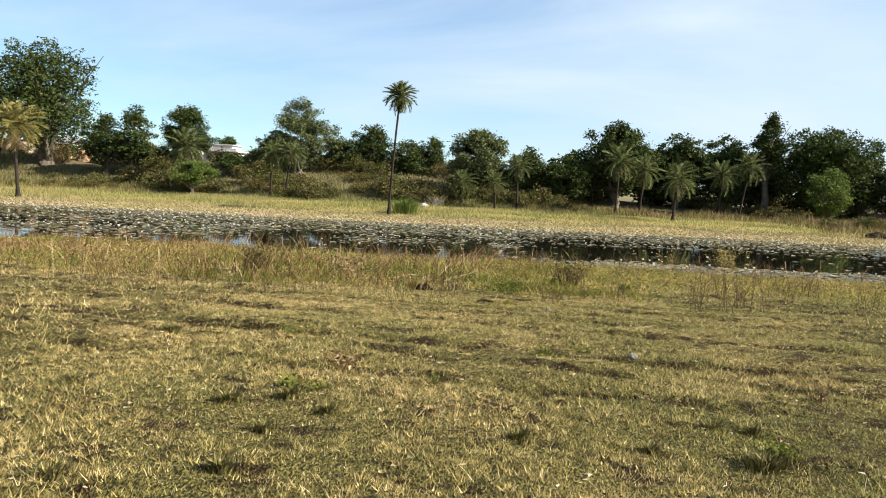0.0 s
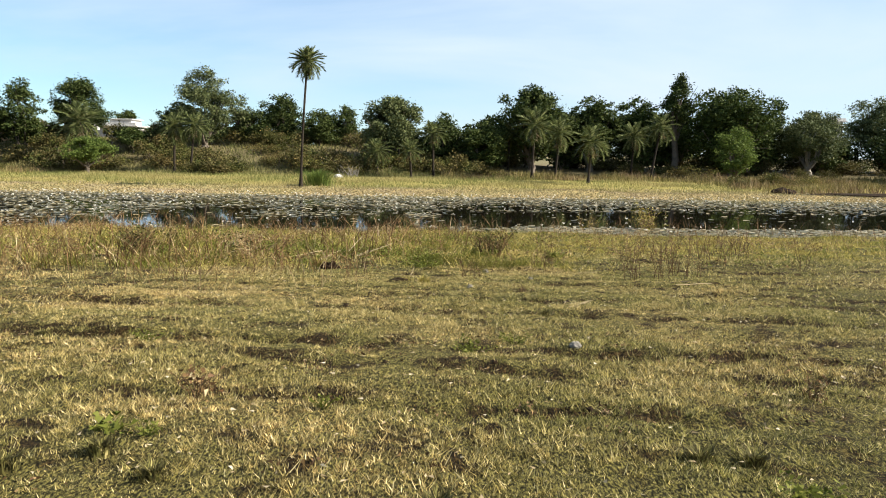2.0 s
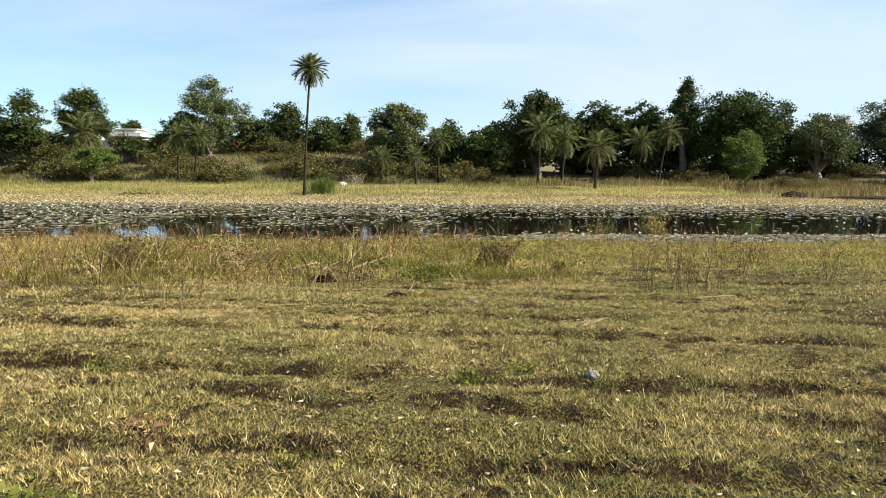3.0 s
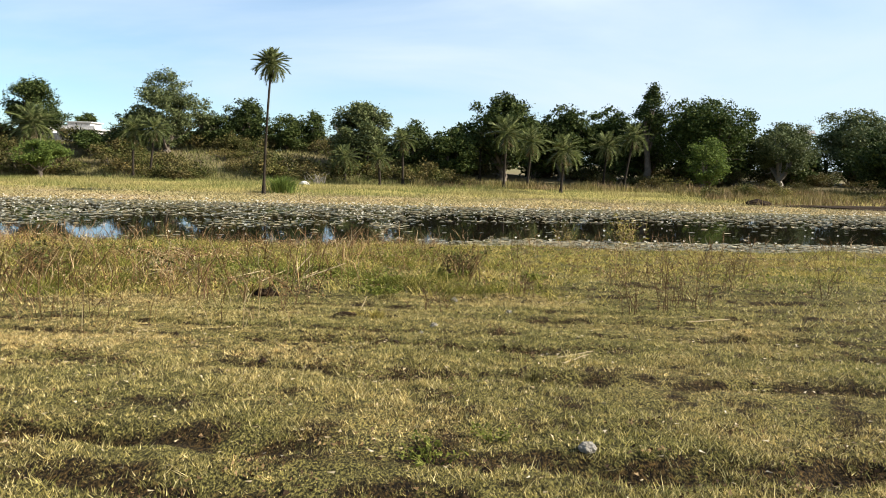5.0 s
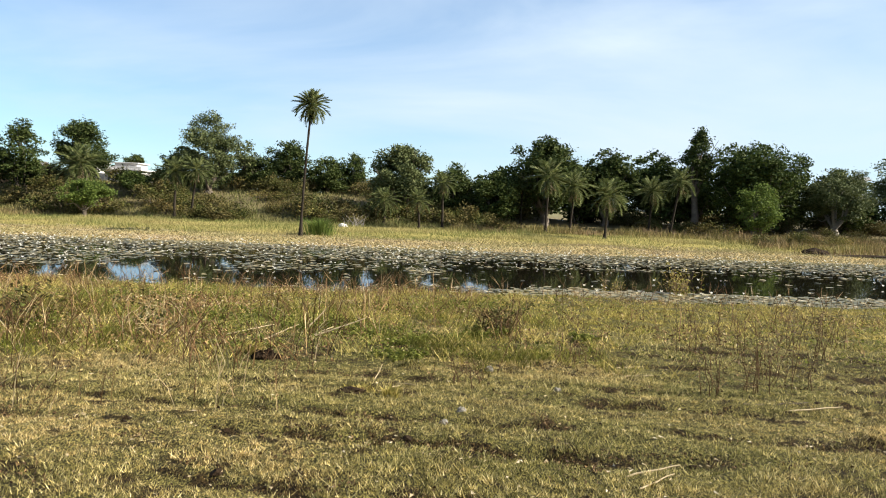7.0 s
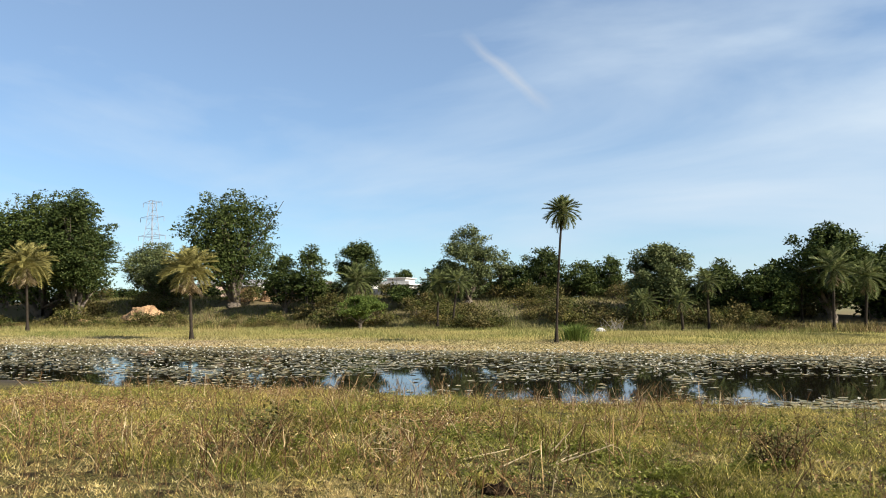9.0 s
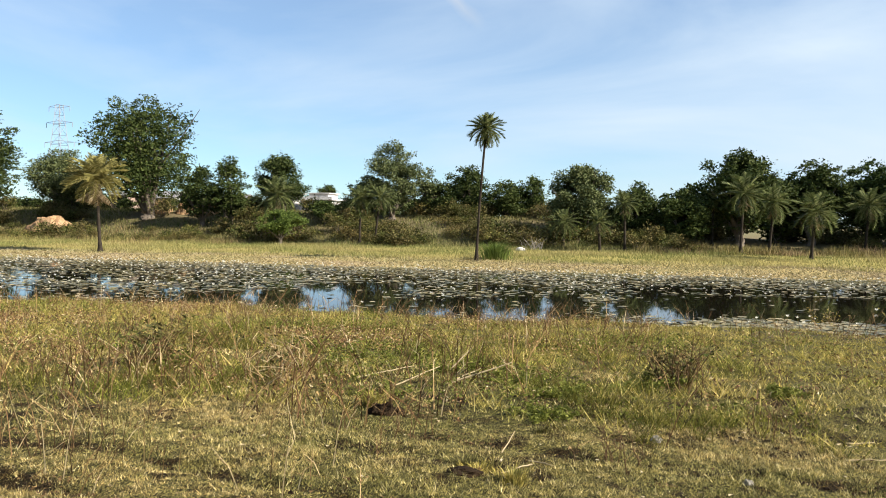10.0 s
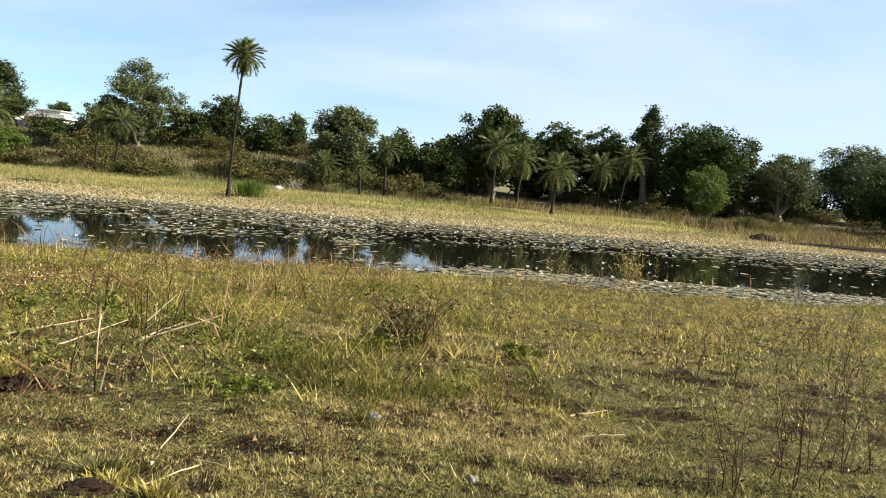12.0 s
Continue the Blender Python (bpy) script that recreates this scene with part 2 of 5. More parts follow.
M_PALMBARK = rough_mat("palm_bark", [(0.3, (0.018, 0.014, 0.010)), (0.7, (0.045, 0.036, 0.027))], 2.0, 12, bump=0.8, dist=0.05)
M_SOIL = rough_mat("dark_soil", [(0.3, (0.0108, 0.0066, 0.0036)), (0.7, (0.036, 0.0222, 0.0108))], 6, 45, bump=0.8, dist=0.02)
M_EARTH = rough_mat("orange_earth", [(0.3, (0.28, 0.16, 0.08)), (0.7, (0.46, 0.30, 0.17))], 0.6, 5, bump=0.6, dist=0.15)
M_STONE = rough_mat("pale_stone", [(0.3, (0.202, 0.18, 0.144)), (0.7, (0.245, 0.223, 0.187))], 5, 30, bump=0.5, dist=0.01)
M_WHITEWASH = rough_mat("whitewash", [(0.3, (0.46, 0.44, 0.41)), (0.7, (0.62, 0.60, 0.57))], 0.5, 4, bump=0.15, dist=0.03)
M_PINKWALL = rough_mat("pink_plaster", [(0.3, (0.26, 0.19, 0.15)), (0.7, (0.38, 0.29, 0.24))], 0.5, 4, bump=0.2, dist=0.03)
M_ROOF = rough_mat("grey_roof_sheet", [(0.3, (0.16, 0.15, 0.15)), (0.7, (0.30, 0.29, 0.28))], 0.8, 6, rough=0.6)
M_DARKHOLE = rough_mat("dark_opening", [(0.3, (0.02, 0.02, 0.02)), (0.7, (0.05, 0.05, 0.05))], 1, 5, rough=0.3)
M_STEEL = rough_mat("weathered_steel", [(0.3, (0.223, 0.236, 0.26)), (0.7, (0.285, 0.304, 0.335))], 0.3, 2, rough=0.5, bump=0.05)


def ground_material():
    m, n, l, b = mat_base("ground_soil_and_turf", 0.95)
    g = n.new("ShaderNodeNewGeometry")
    pos = g.outputs["Position"]
    big = noise_node(n, l, 0.33, 5, pos)
    mid = noise_node(n, l, 2.2, 6, pos)
    fine = noise_node(n, l, 26, 6, pos, 0.7)
    turf = ramp(n, [(0.25, (0.065, 0.060, 0.019)), (0.5, (0.110, 0.096, 0.031)), (0.75, (0.175, 0.145, 0.053))])
    l.new(big.outputs["Fac"], turf.inputs["Fac"])
    soil = ramp(n, [(0.3, (0.009, 0.006, 0.003)), (0.7, (0.048, 0.029, 0.011))])
    l.new(fine.outputs["Fac"], soil.inputs["Fac"])
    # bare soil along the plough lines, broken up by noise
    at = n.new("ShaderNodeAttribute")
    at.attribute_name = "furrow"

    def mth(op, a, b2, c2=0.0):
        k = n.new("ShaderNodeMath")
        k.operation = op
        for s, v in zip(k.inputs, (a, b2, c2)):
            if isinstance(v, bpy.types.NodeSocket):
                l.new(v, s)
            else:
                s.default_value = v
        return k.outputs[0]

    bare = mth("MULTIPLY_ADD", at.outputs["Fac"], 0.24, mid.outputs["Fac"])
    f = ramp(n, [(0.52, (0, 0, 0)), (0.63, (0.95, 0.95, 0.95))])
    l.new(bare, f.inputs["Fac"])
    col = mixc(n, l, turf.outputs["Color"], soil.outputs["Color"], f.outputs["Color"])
    # flattened dead blades, lighter; shade in the gaps between them painted as dark colour
    mp = n.new("ShaderNodeMapping")
    mp.inputs["Scale"].default_value = (1.0, 0.45, 1.0)
    mp.inputs["Rotation"].default_value = (0, 0, 0.5)
    l.new(pos, mp.inputs["Vector"])
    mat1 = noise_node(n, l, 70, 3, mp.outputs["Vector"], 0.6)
    gap_shade = ramp(n, [(0.42, (0.14, 0.14, 0.14)), (0.53, (0.8, 0.8, 0.8)), (0.63, (2.0, 1.9, 1.6))])
    l.new(mat1.outputs["Fac"], gap_shade.inputs["Fac"])
    col = mixc(n, l, col, gap_shade.outputs["Color"], 1.0, "MULTIPLY")
    sep = n.new("ShaderNodeSeparateXYZ")
    l.new(pos, sep.inputs[0])
    # the pond's bed and mud, tan shore, then green-yellow turf beyond it
    mr = n.new("ShaderNodeMapRange")
    mr.inputs[1].default_value, mr.inputs[2].default_value = 0, 200
    l.new(sep.outputs["Y"], mr.inputs[0])
    zone = ramp(n, [(0.150, (0, 0, 0)), (0.176, (1, 1, 1))])
    l.new(mr.outputs[0], zone.inputs["Fac"])
    belt = ramp(n, [(0.17, (0.05, 0.04, 0.03)), (0.30, (0.10, 0.08, 0.05)), (0.32, (0.34, 0.25, 0.12)), (0.39, (0.34, 0.26, 0.10)), (0.41, (0.28, 0.23, 0.07)), (0.50, (0.26, 0.22, 0.07)), (0.53, (0.11, 0.095, 0.045)), (0.62, (0.14, 0.11, 0.06)), (1.0, (0.16, 0.14, 0.07))])
    l.new(mr.outputs[0], belt.inputs["Fac"])
    col = mixc(n, l, col, belt.outputs["Color"], zone.outputs["Color"])
    f3 = ramp(n, [(0.3, (0.7, 0.7, 0.7)), (0.7, (1.15, 1.15, 1.15))])
    l.new(fine.outputs["Fac"], f3.inputs["Fac"])
    col = mixc(n, l, col, f3.outputs["Color"], 1.0, "MULTIPLY")
    l.new(col, b.inputs["Base Color"])
    bp = n.new("ShaderNodeBump")
    bp.inputs["Strength"].default_value, bp.inputs["Distance"].default_value = 0.8, 0.03
    l.new(fine.outputs["Fac"], bp.inputs["Height"])
    l.new(bp.outputs["Normal"], b.inputs["Normal"])
    return m


def water_material():
    m, n, l, b = mat_base("pond_water", 0.03)
    b.inputs["Base Color"].default_value = (0.007, 0.006, 0.004, 1)
    b.inputs["IOR"].default_value = 1.333
    b.inputs["Specular IOR Level"].default_value = 0.5
    g = n.new("ShaderNodeNewGeometry")
    t = noise_node(n, l, 1.6, 3, g.outputs["Position"])
    bp = n.new("ShaderNodeBump")
    bp.inputs["Strength"].default_value, bp.inputs["Distance"].default_value = 0.02, 0.02
    l.new(t.outputs["Fac"], bp.inputs["Height"])
    l.new(bp.outputs["Normal"], b.inputs["Normal"])
    return m


# ---- mesh helpers ----
def np_mesh(name, verts, faces, mat, smooth=False, furrows=None):
    """A mesh from arrays: verts (n, 3); faces, one array or a list of arrays (m, k)."""
    faces = faces if isinstance(faces, list) else [faces]
    me = bpy.data.meshes.new(name)
    me.vertices.add(len(verts))
    me.vertices.foreach_set("co", np.ascontiguousarray(verts, dtype=np.float32).ravel())
    loops = np.concatenate([f.ravel() for f in faces]).astype(np.int32)
    sizes = np.concatenate([np.full(len(f), f.shape[1]) for f in faces])
    starts = np.concatenate([[0], np.cumsum(sizes)[:-1]]).astype(np.int32)
    me.loops.add(len(loops))
    me.loops.foreach_set("vertex_index", loops)
    me.polygons.add(len(sizes))
    me.polygons.foreach_set("loop_start", starts)
    me.polygons.foreach_set("use_smooth", np.full(len(sizes), smooth))
    me.update(calc_edges=True)
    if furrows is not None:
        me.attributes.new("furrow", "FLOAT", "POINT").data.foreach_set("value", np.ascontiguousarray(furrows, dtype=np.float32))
    me.materials.append(mat)
    return me


def part(name, data, mat, parent, label=""):
    """One mesh object under a thing or a part. data: a mesh or a bmesh."""
    if isinstance(data, bmesh.types.BMesh):
        me = bpy.data.meshes.new(name)
        data.to_mesh(me)
        data.free()
        me.materials.append(mat)
        data = me
    ob = new(name, data)
    ob.parent = parent
    return tagged(ob, label)


def thing(name, x, y, z, label, category, group="", kind="", rz=0.0):
    ob = new(name)
    ob.empty_display_size = 0.2
    ob.matrix_basis = pose(x, y, z, 0, 0, rz)
    return tagged(ob, label, category, group, kind)


def tubes(paths, sides=6):
    """Verts and quads of tapered tubes. paths: lists of (point, radius)."""
    vs, fs, base = [], [], 0
    ring = np.arange(sides) * 2 * np.pi / sides
    for p in paths:
        pts = np.array([q[0] for q in p], float)
        rad = np.array([q[1] for q in p], float)
        d = np.gradient(pts, axis=0)
        d /= np.linalg.norm(d, axis=1)[:, None] + 1e-9
        ref = np.where(np.abs(d[:, 2:3]) > 0.9, [[1.0, 0, 0]], [[0, 0, 1.0]])
        u = np.cross(d, ref)
        u /= np.linalg.norm(u, axis=1)[:, None] + 1e-9
        w = np.cross(d, u)
        v = pts[:, None] + rad[:, None, None] * (u[:, None] * np.cos(ring)[None, :, None] + w[:, None] * np.sin(ring)[None, :, None])
        vs.append(v.reshape(-1, 3))
        k = len(pts)
        i, j = np.meshgrid(np.arange(k - 1), np.arange(sides), indexing="ij")
        a, b2 = i * sides + j, i * sides + (j + 1) % sides
        fs.append((np.stack([a, b2, b2 + sides, a + sides], -1).reshape(-1, 4) + base))
        base += k * sides
    return np.concatenate(vs), np.concatenate(fs)


def box_bm(bm, x0, x1, y0, y1, z0, z1, bevel=0.0):
    v = [bm.verts.new((x, y, z)) for z in (z0, z1) for y in (y0, y1) for x in (x0, x1)]
    f = [bm.faces.new([v[i] for i in q]) for q in ((0, 2, 3, 1), (4, 5, 7, 6), (0, 1, 5, 4), (2, 6, 7, 3), (0, 4, 6, 2), (1, 3, 7, 5))]
    if bevel:
        bmesh.ops.bevel(bm, geom=list({e for q in f for e in q.edges}), offset=bevel, segments=1, affect="EDGES")
    return bm


# ---- terrain ----
G_Y = [-400, -60, -5, 0, 4, 9, 14, 21, 30, 35, 41, 50, 58, 63.5, 66, 78, 92, 106]
G_Z = [4.0, 1.4, 0.15, -0.10, -0.36, -0.62, -0.95, -1.35, -1.93, -2.26, -2.75, -3.0, -2.8, -2.36, -2.24, -2.12, -1.92, -1.65]


def smooth01(v):
    v = np.clip(v, 0, 1)
    return v * v * (3 - 2 * v)


def wob(x, y, s, k=0.0):
    """A cheap smooth wobble between about -1 and 1."""
    return 0.5 * (np.sin(x * 1.13 * s + 1.7 * np.sin(y * 0.71 * s + k) + k) + np.sin(y * 1.31 * s + 1.3 * np.sin(x * 0.83 * s - k) + 2.1 * k))


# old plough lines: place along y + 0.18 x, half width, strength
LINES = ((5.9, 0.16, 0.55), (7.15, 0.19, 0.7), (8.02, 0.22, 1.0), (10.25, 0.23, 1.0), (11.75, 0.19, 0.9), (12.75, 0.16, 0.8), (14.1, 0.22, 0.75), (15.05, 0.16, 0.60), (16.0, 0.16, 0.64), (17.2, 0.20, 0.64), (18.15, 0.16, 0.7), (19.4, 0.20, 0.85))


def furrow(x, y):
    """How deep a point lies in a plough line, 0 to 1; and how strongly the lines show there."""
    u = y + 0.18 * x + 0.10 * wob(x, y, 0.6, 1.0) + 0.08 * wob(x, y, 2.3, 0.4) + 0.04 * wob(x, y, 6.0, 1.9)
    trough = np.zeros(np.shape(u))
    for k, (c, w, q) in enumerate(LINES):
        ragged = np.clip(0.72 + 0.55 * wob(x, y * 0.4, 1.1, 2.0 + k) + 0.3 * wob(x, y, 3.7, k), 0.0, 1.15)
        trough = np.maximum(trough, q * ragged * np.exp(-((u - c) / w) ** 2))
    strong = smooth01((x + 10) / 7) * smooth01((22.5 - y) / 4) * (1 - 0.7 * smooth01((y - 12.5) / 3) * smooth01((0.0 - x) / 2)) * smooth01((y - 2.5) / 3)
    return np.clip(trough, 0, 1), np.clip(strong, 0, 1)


def shore(x):
    """Shift of the near water's edge along x."""
    return 0.5 * np.sin(x * 0.35) + 0.35 * np.sin(x * 0.9 + 1.0) - 0.02 * np.maximum(x - 8, 0) ** 1.3


def height(x, y):
    x, y = np.asarray(x, float), np.asarray(y, float)
    y2 = y - np.where((y > 20) & (y < 50), shore(x) * smooth01((y - 20) / 12) * smooth01((50 - y) / 12), 0)
    z = np.interp(y2, G_Y, G_Z)
    hill = np.interp(x, [-160, -70, -12, 8, 25, 90], [4.6, 4.8, 4.2, 2.2, 1.3, 1.2])
    z = z + hill * smooth01((y - 104) / 22) + 0.004 * np.maximum(y - 150, 0)
    t, s = furrow(x, y)
    z = z - 0.13 * s * t ** 1.5 + 0.02 * s
    land = smooth01((34 - y) / 4)
    z = z + land * (0.025 * wob(x, y, 2.1, 0.4) + 0.012 * wob(x, y, 6.5, 2.0))
    # tussocky relief
    wx, wy = x + 0.25 * np.sin(y * 2.3 + 0.7 * x), y + 0.25 * np.sin(x * 1.9 - 0.4 * y)
    rel = np.sin(wx * 15.1 + 2.2 * np.sin(wy * 6.3)) * np.sin(wy * 17.3 + 2.0 * np.sin(wx * 7.1 + 1.0)) + 0.6 * np.sin(wx * 31.0 + wy * 9.0) * np.sin(wy * 29.0 - wx * 12.0)
    z = z + land * 0.023 * rel * (0.6 + 0.4 * wob(x, y, 0.9, 6.0))
    z = z + smooth01((y - 68) / 6) * (0.10 * wob(x, y, 0.4, 0.7))
    return z


def axis_steps(bands):
    out = []
    for a, b2, step in bands:
        out += list(np.arange(a, b2 - 1e-6, step))
    return np.array(out + [bands[-1][1]])


gx = axis_steps([(-2500, -300, 200), (-300, -130, 17), (-130, -30, 2.5), (-30, -9, 0.6), (-9, -4, 0.25), (-4, 6.6, 0.085), (6.6, 12, 0.25), (12, 32, 0.6), (32, 130, 2.5), (130, 300, 17), (300, 2500, 200)])
gy = axis_steps([(-2500, -100, 200), (-100, -4, 8), (-4, 1.5, 0.4), (1.5, 17, 0.085), (17, 24, 0.2), (24, 38, 0.4), (38, 62, 2), (62, 130, 1.0), (130, 200, 5), (200, 400, 25), (400, 2500, 300)])
GX, GY = np.meshgrid(gx, gy, indexing="ij")
gv = np.stack([GX, GY, height(GX, GY)], -1).reshape(-1, 3)
gi, gj = np.meshgrid(np.arange(len(gx) - 1), np.arange(len(gy) - 1), indexing="ij")
g0 = gi * len(gy) + gj
gf = np.stack([g0, g0 + len(gy), g0 + len(gy) + 1, g0 + 1], -1).reshape(-1, 4)
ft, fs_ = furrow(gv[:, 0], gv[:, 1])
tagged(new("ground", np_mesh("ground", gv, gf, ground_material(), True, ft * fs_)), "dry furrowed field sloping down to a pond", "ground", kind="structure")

WATER = -2.3
bm = bmesh.new()
bmesh.ops.create_grid(bm, x_segments=40, y_segments=8, size=0.5)
bmesh.ops.transform(bm, matrix=Matrix.Translation((-10, 49.5, WATER)) @ Matrix.Diagonal((320, 34, 1, 1)), verts=bm.verts)
me = bpy.data.meshes.new("water")
bm.to_mesh(me)
bm.free()
me.materials.append(water_material())
tagged(new("water", me), "still dark pond water reflecting trees and sky", "water", kind="structure")


# ---- grass and small growth ----
rng = np.random.default_rng(7)


def blades(name, x, y, h, w, lean, mat, label, category, bent=True, z=None):
    n = len(x)
    z = height(x, y) - 0.01 if z is None else z
    a = rng.uniform(0, 2 * np.pi, n)
    side = np.stack([np.cos(a), np.sin(a), np.zeros(n)], -1) * (w / 2)[:, None]
    b = rng.uniform(0, 2 * np.pi, n)
    out = np.stack([np.cos(b), np.sin(b), np.zeros(n)], -1) * (lean * h)[:, None]
    root = np.stack([x, y, z], -1)
    up = np.zeros((n, 3))
    up[:, 2] = h
    if bent:
        mid = root + up * 0.6 + out * 0.3
        v = np.stack([root - side, root + side, mid + side * 0.8, mid - side * 0.8, root + up + out], 1).reshape(-1, 3)
        k = np.arange(n)[:, None] * 5
        f = [k + np.array([[0, 1, 2, 3]]), k + np.array([[3, 2, 4]])]
    else:
        v = np.stack([root - side, root + side, root + up + out], 1).reshape(-1, 3)
        f = np.arange(n * 3).reshape(-1, 3)
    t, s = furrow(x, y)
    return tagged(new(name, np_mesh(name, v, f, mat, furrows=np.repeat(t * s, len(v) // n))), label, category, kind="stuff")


def scatter(n, x0, x1, y0, y1, keep=None):
    x, y = rng.uniform(x0, x1, n), rng.uniform(y0, y1, n)
    ok = (x > -6 - 1.02 * (y + 1.2) * 0.62) & (x < 6 + 0.66 * (y + 1.2))
    if keep is not None:
        ok &= rng.uniform(0, 1, n) < keep(x, y)
    return x[ok], y[ok]


def turf_keep(x, y):
    t, s = furrow(x, y)
    return np.clip(1.0 - 0.95 * s * t + 0.12 * wob(x, y, 1.7, 0.3) + 0.22 * wob(x, y, 5.0, 1.3), 0.05, 1)


def tufts(n, per, x0, x1, y0, y1, keep, spread):
    """Blade roots gathered in tufts, and the height of each blade's tuft."""
    tx, ty = scatter(n, x0, x1, y0, y1, keep)
    th = rng.uniform(0.45, 1.35, len(tx))
    k = len(tx)
    x = np.repeat(tx, per) + rng.normal(0, spread, k * per)
    y = np.repeat(ty, per) + rng.normal(0, spread, k * per)
    return x, y, np.repeat(th, per)


def long_grass(x, y):
    return np.clip(0.9 + 0.35 * wob(x, y, 1.2, 5.0) + 0.25 * wob(x, y, 4.0, 1.0), 0.35, 1.3)


def sward(n, per, x0, x1, y0, y1, keep, spread, h0, h1, w0, w1, lean, mat, label, grow=0.0):
    x, y, th = tufts(n, per, x0, x1, y0, y1, keep, spread)
    t, s = furrow(x, y)
    h = rng.uniform(h0, h1, len(x)) * th * (long_grass(x, y) + grow * np.maximum(y - 14, 0)) * (1 - 0.35 * s * t)
    blades("grass", x, y, h, rng.uniform(w0, w1, len(x)), rng.uniform(lean[0], lean[1], len(x)), mat, label, "grass", False)


SHORT, LONG = "short dry yellow-green grass on the field", "longer yellow-green grass near the water"


def outside(x, y):
    return turf_keep(x, y) * np.where((x > -4) & (x < 6.5) & (y < 16.5), 0, 1)


sward(62000, 13, -4, 6.5, 1.2, 16.5, turf_keep, 0.024, 0.024, 0.056, 0.004, 0.008, (0.3, 1.3), M_GRASS, SHORT)
sward(32000, 11, -14, 16, 1.5, 21, outside, 0.045, 0.03, 0.075, 0.008, 0.014, (0.4, 1.5), M_GRASS, SHORT, 0.04)
sward(17000, 12, -28, 28, 19, 35.5, lambda x, y: np.where(y < 35 + shore(x), 0.8 + 0.25 * wob(x, y, 0.8, 2.0), 0) * np.where((y < 20.5), 0.6, 1), 0.10, 0.05, 0.15, 0.014, 0.026, (0.4, 1.8), M_GRASS_MID, LONG)
sward(4800, 22, -22, 5, 15.5, 34.8, lambda x, y: np.where(y < 34.8 + shore(x), np.clip(0.10 + 0.55 * wob(x, y, 0.9, 3.3) + 0.35 * wob(x, y, 2.1, 0.3) + 0.3 * smooth01((y - 26) / 5), 0, 1), 0), 0.11, 0.12, 0.34, 0.010, 0.018, (0.4, 1.6), M_GRASS_MID, LONG)
sward(2600, 24, -9, 4.5, 15.5, 29, lambda x, y: np.clip(0.1 + 0.7 * wob(x, y, 0.8, 0.9) + 0.4 * wob(x, y, 2.3, 2.9), 0, 1), 0.11, 0.12, 0.36, 0.009, 0.016, (0.4, 1.5), M_LUSH, "rank green grass between field and pond")
sward(3000, 14, -4, 7.0, 1.2, 16.5, lambda x, y: 0.4 + 0.6 * wob(x, y, 1.5, 2.3), 0.03, 0.05, 0.095, 0.005, 0.009, (0.3, 1.3), M_GRASS, SHORT)

# ---- pond plants ----
def pad_keep(x, y):
    """How thickly lily pads cover the water: open lanes towards the near side and to the right, a dense belt on the far side."""
    d = 0.55 + 0.45 * wob(x, y * 3.0, 0.22, 0.6) + 0.25 * wob(x, y * 4.0, 0.6, 2.2)
    far = smooth01((y - 53) / 5)
    lane = smooth01((x + 1 - 2 * wob(x, y, 0.2, 1)) / 4) * smooth01((y - 37.5) / 2) * smooth01((55.5 - y) / 3)
    strip = np.exp(-((y - 49.5 - 0.03 * x + 0.4 * np.sin(x * 0.3)) / 0.7) ** 2) + np.exp(-((y - 52.8 + 0.02 * x) / 0.5) ** 2)
    d = d * (1 - 0.97 * lane) + lane * 0.55 * strip
    d = d + 0.9 * smooth01((x - 3) / 4) * smooth01((38.6 - y) / 1.6)
    for cx, cy, rx, ry in ((-12.5, 41, 3.3, 8.5), (-6.0, 39, 2.0, 3.6), (-2.6, 40.5, 1.8, 5.0), (-0.6, 42, 1.0, 5.0), (4.6, 40.5, 1.5, 4.0), (-17, 38.5, 1.2, 3.0)):
        d = d - 1.2 * np.exp(-(((x - cx) / rx) ** 2 + ((y - cy) / ry) ** 2) ** 2)
    d = d - 0.3 * smooth01((6 - x) / 3) * smooth01((42 - y) / 4)
    return np.clip(np.maximum(d, far * 0.95), 0.02, 1)


def lily_pads(n, x0=-75, x1=62, y0=34.2, y1=64.7):
    x, y = rng.uniform(x0, x1, n), rng.uniform(y0, y1, n)
    ok = (rng.uniform(0, 1, n) < pad_keep(x, y)) & (y > 35.0 + shore(x)) & (np.abs(x) < 14 + 0.92 * y)
    x, y = x[ok], y[ok]
    n = len(x)
    r = rng.uniform(0.09, 0.22, n)
    a = rng.uniform(0, 2 * np.pi, n)
    k = 8
    ang = a[:, None] + 0.25 + np.arange(k)[None] * (2 * np.pi - 0.5) / (k - 1)
    px = x[:, None] + r[:, None] * np.cos(ang)
    py = y[:, None] + r[:, None] * np.sin(ang)
    tilt = rng.normal(0, 0.12, n)
    lift = 0.012 + np.abs(rng.normal(0, 0.02, n)) + 0.06 * smooth01((y - 55) / 6) * rng.uniform(0, 1, n)
    pz = WATER + lift[:, None] + np.abs(r[:, None] * np.cos(ang - a[:, None] * 2) * tilt[:, None]) + rng.uniform(0, 0.012, (n, k))
    v = np.concatenate([np.stack([x, y, WATER + lift], -1)[:, None], np.stack([px, py, pz], -1)], 1).reshape(-1, 3)
    i = np.arange(n)[:, None] * (k + 1)
    f = np.concatenate([i + np.array([[0, q, q + 1]]) for q in range(1, k)], 0)
    tagged(new("lily_pads", np_mesh("lily_pads", v, f, M_PAD)), "floating brown-green lily pads covering the pond", "lily pads", kind="stuff")


lily_pads(38000)
lily_pads(5500, 3, 42, 33.5, 38.2)


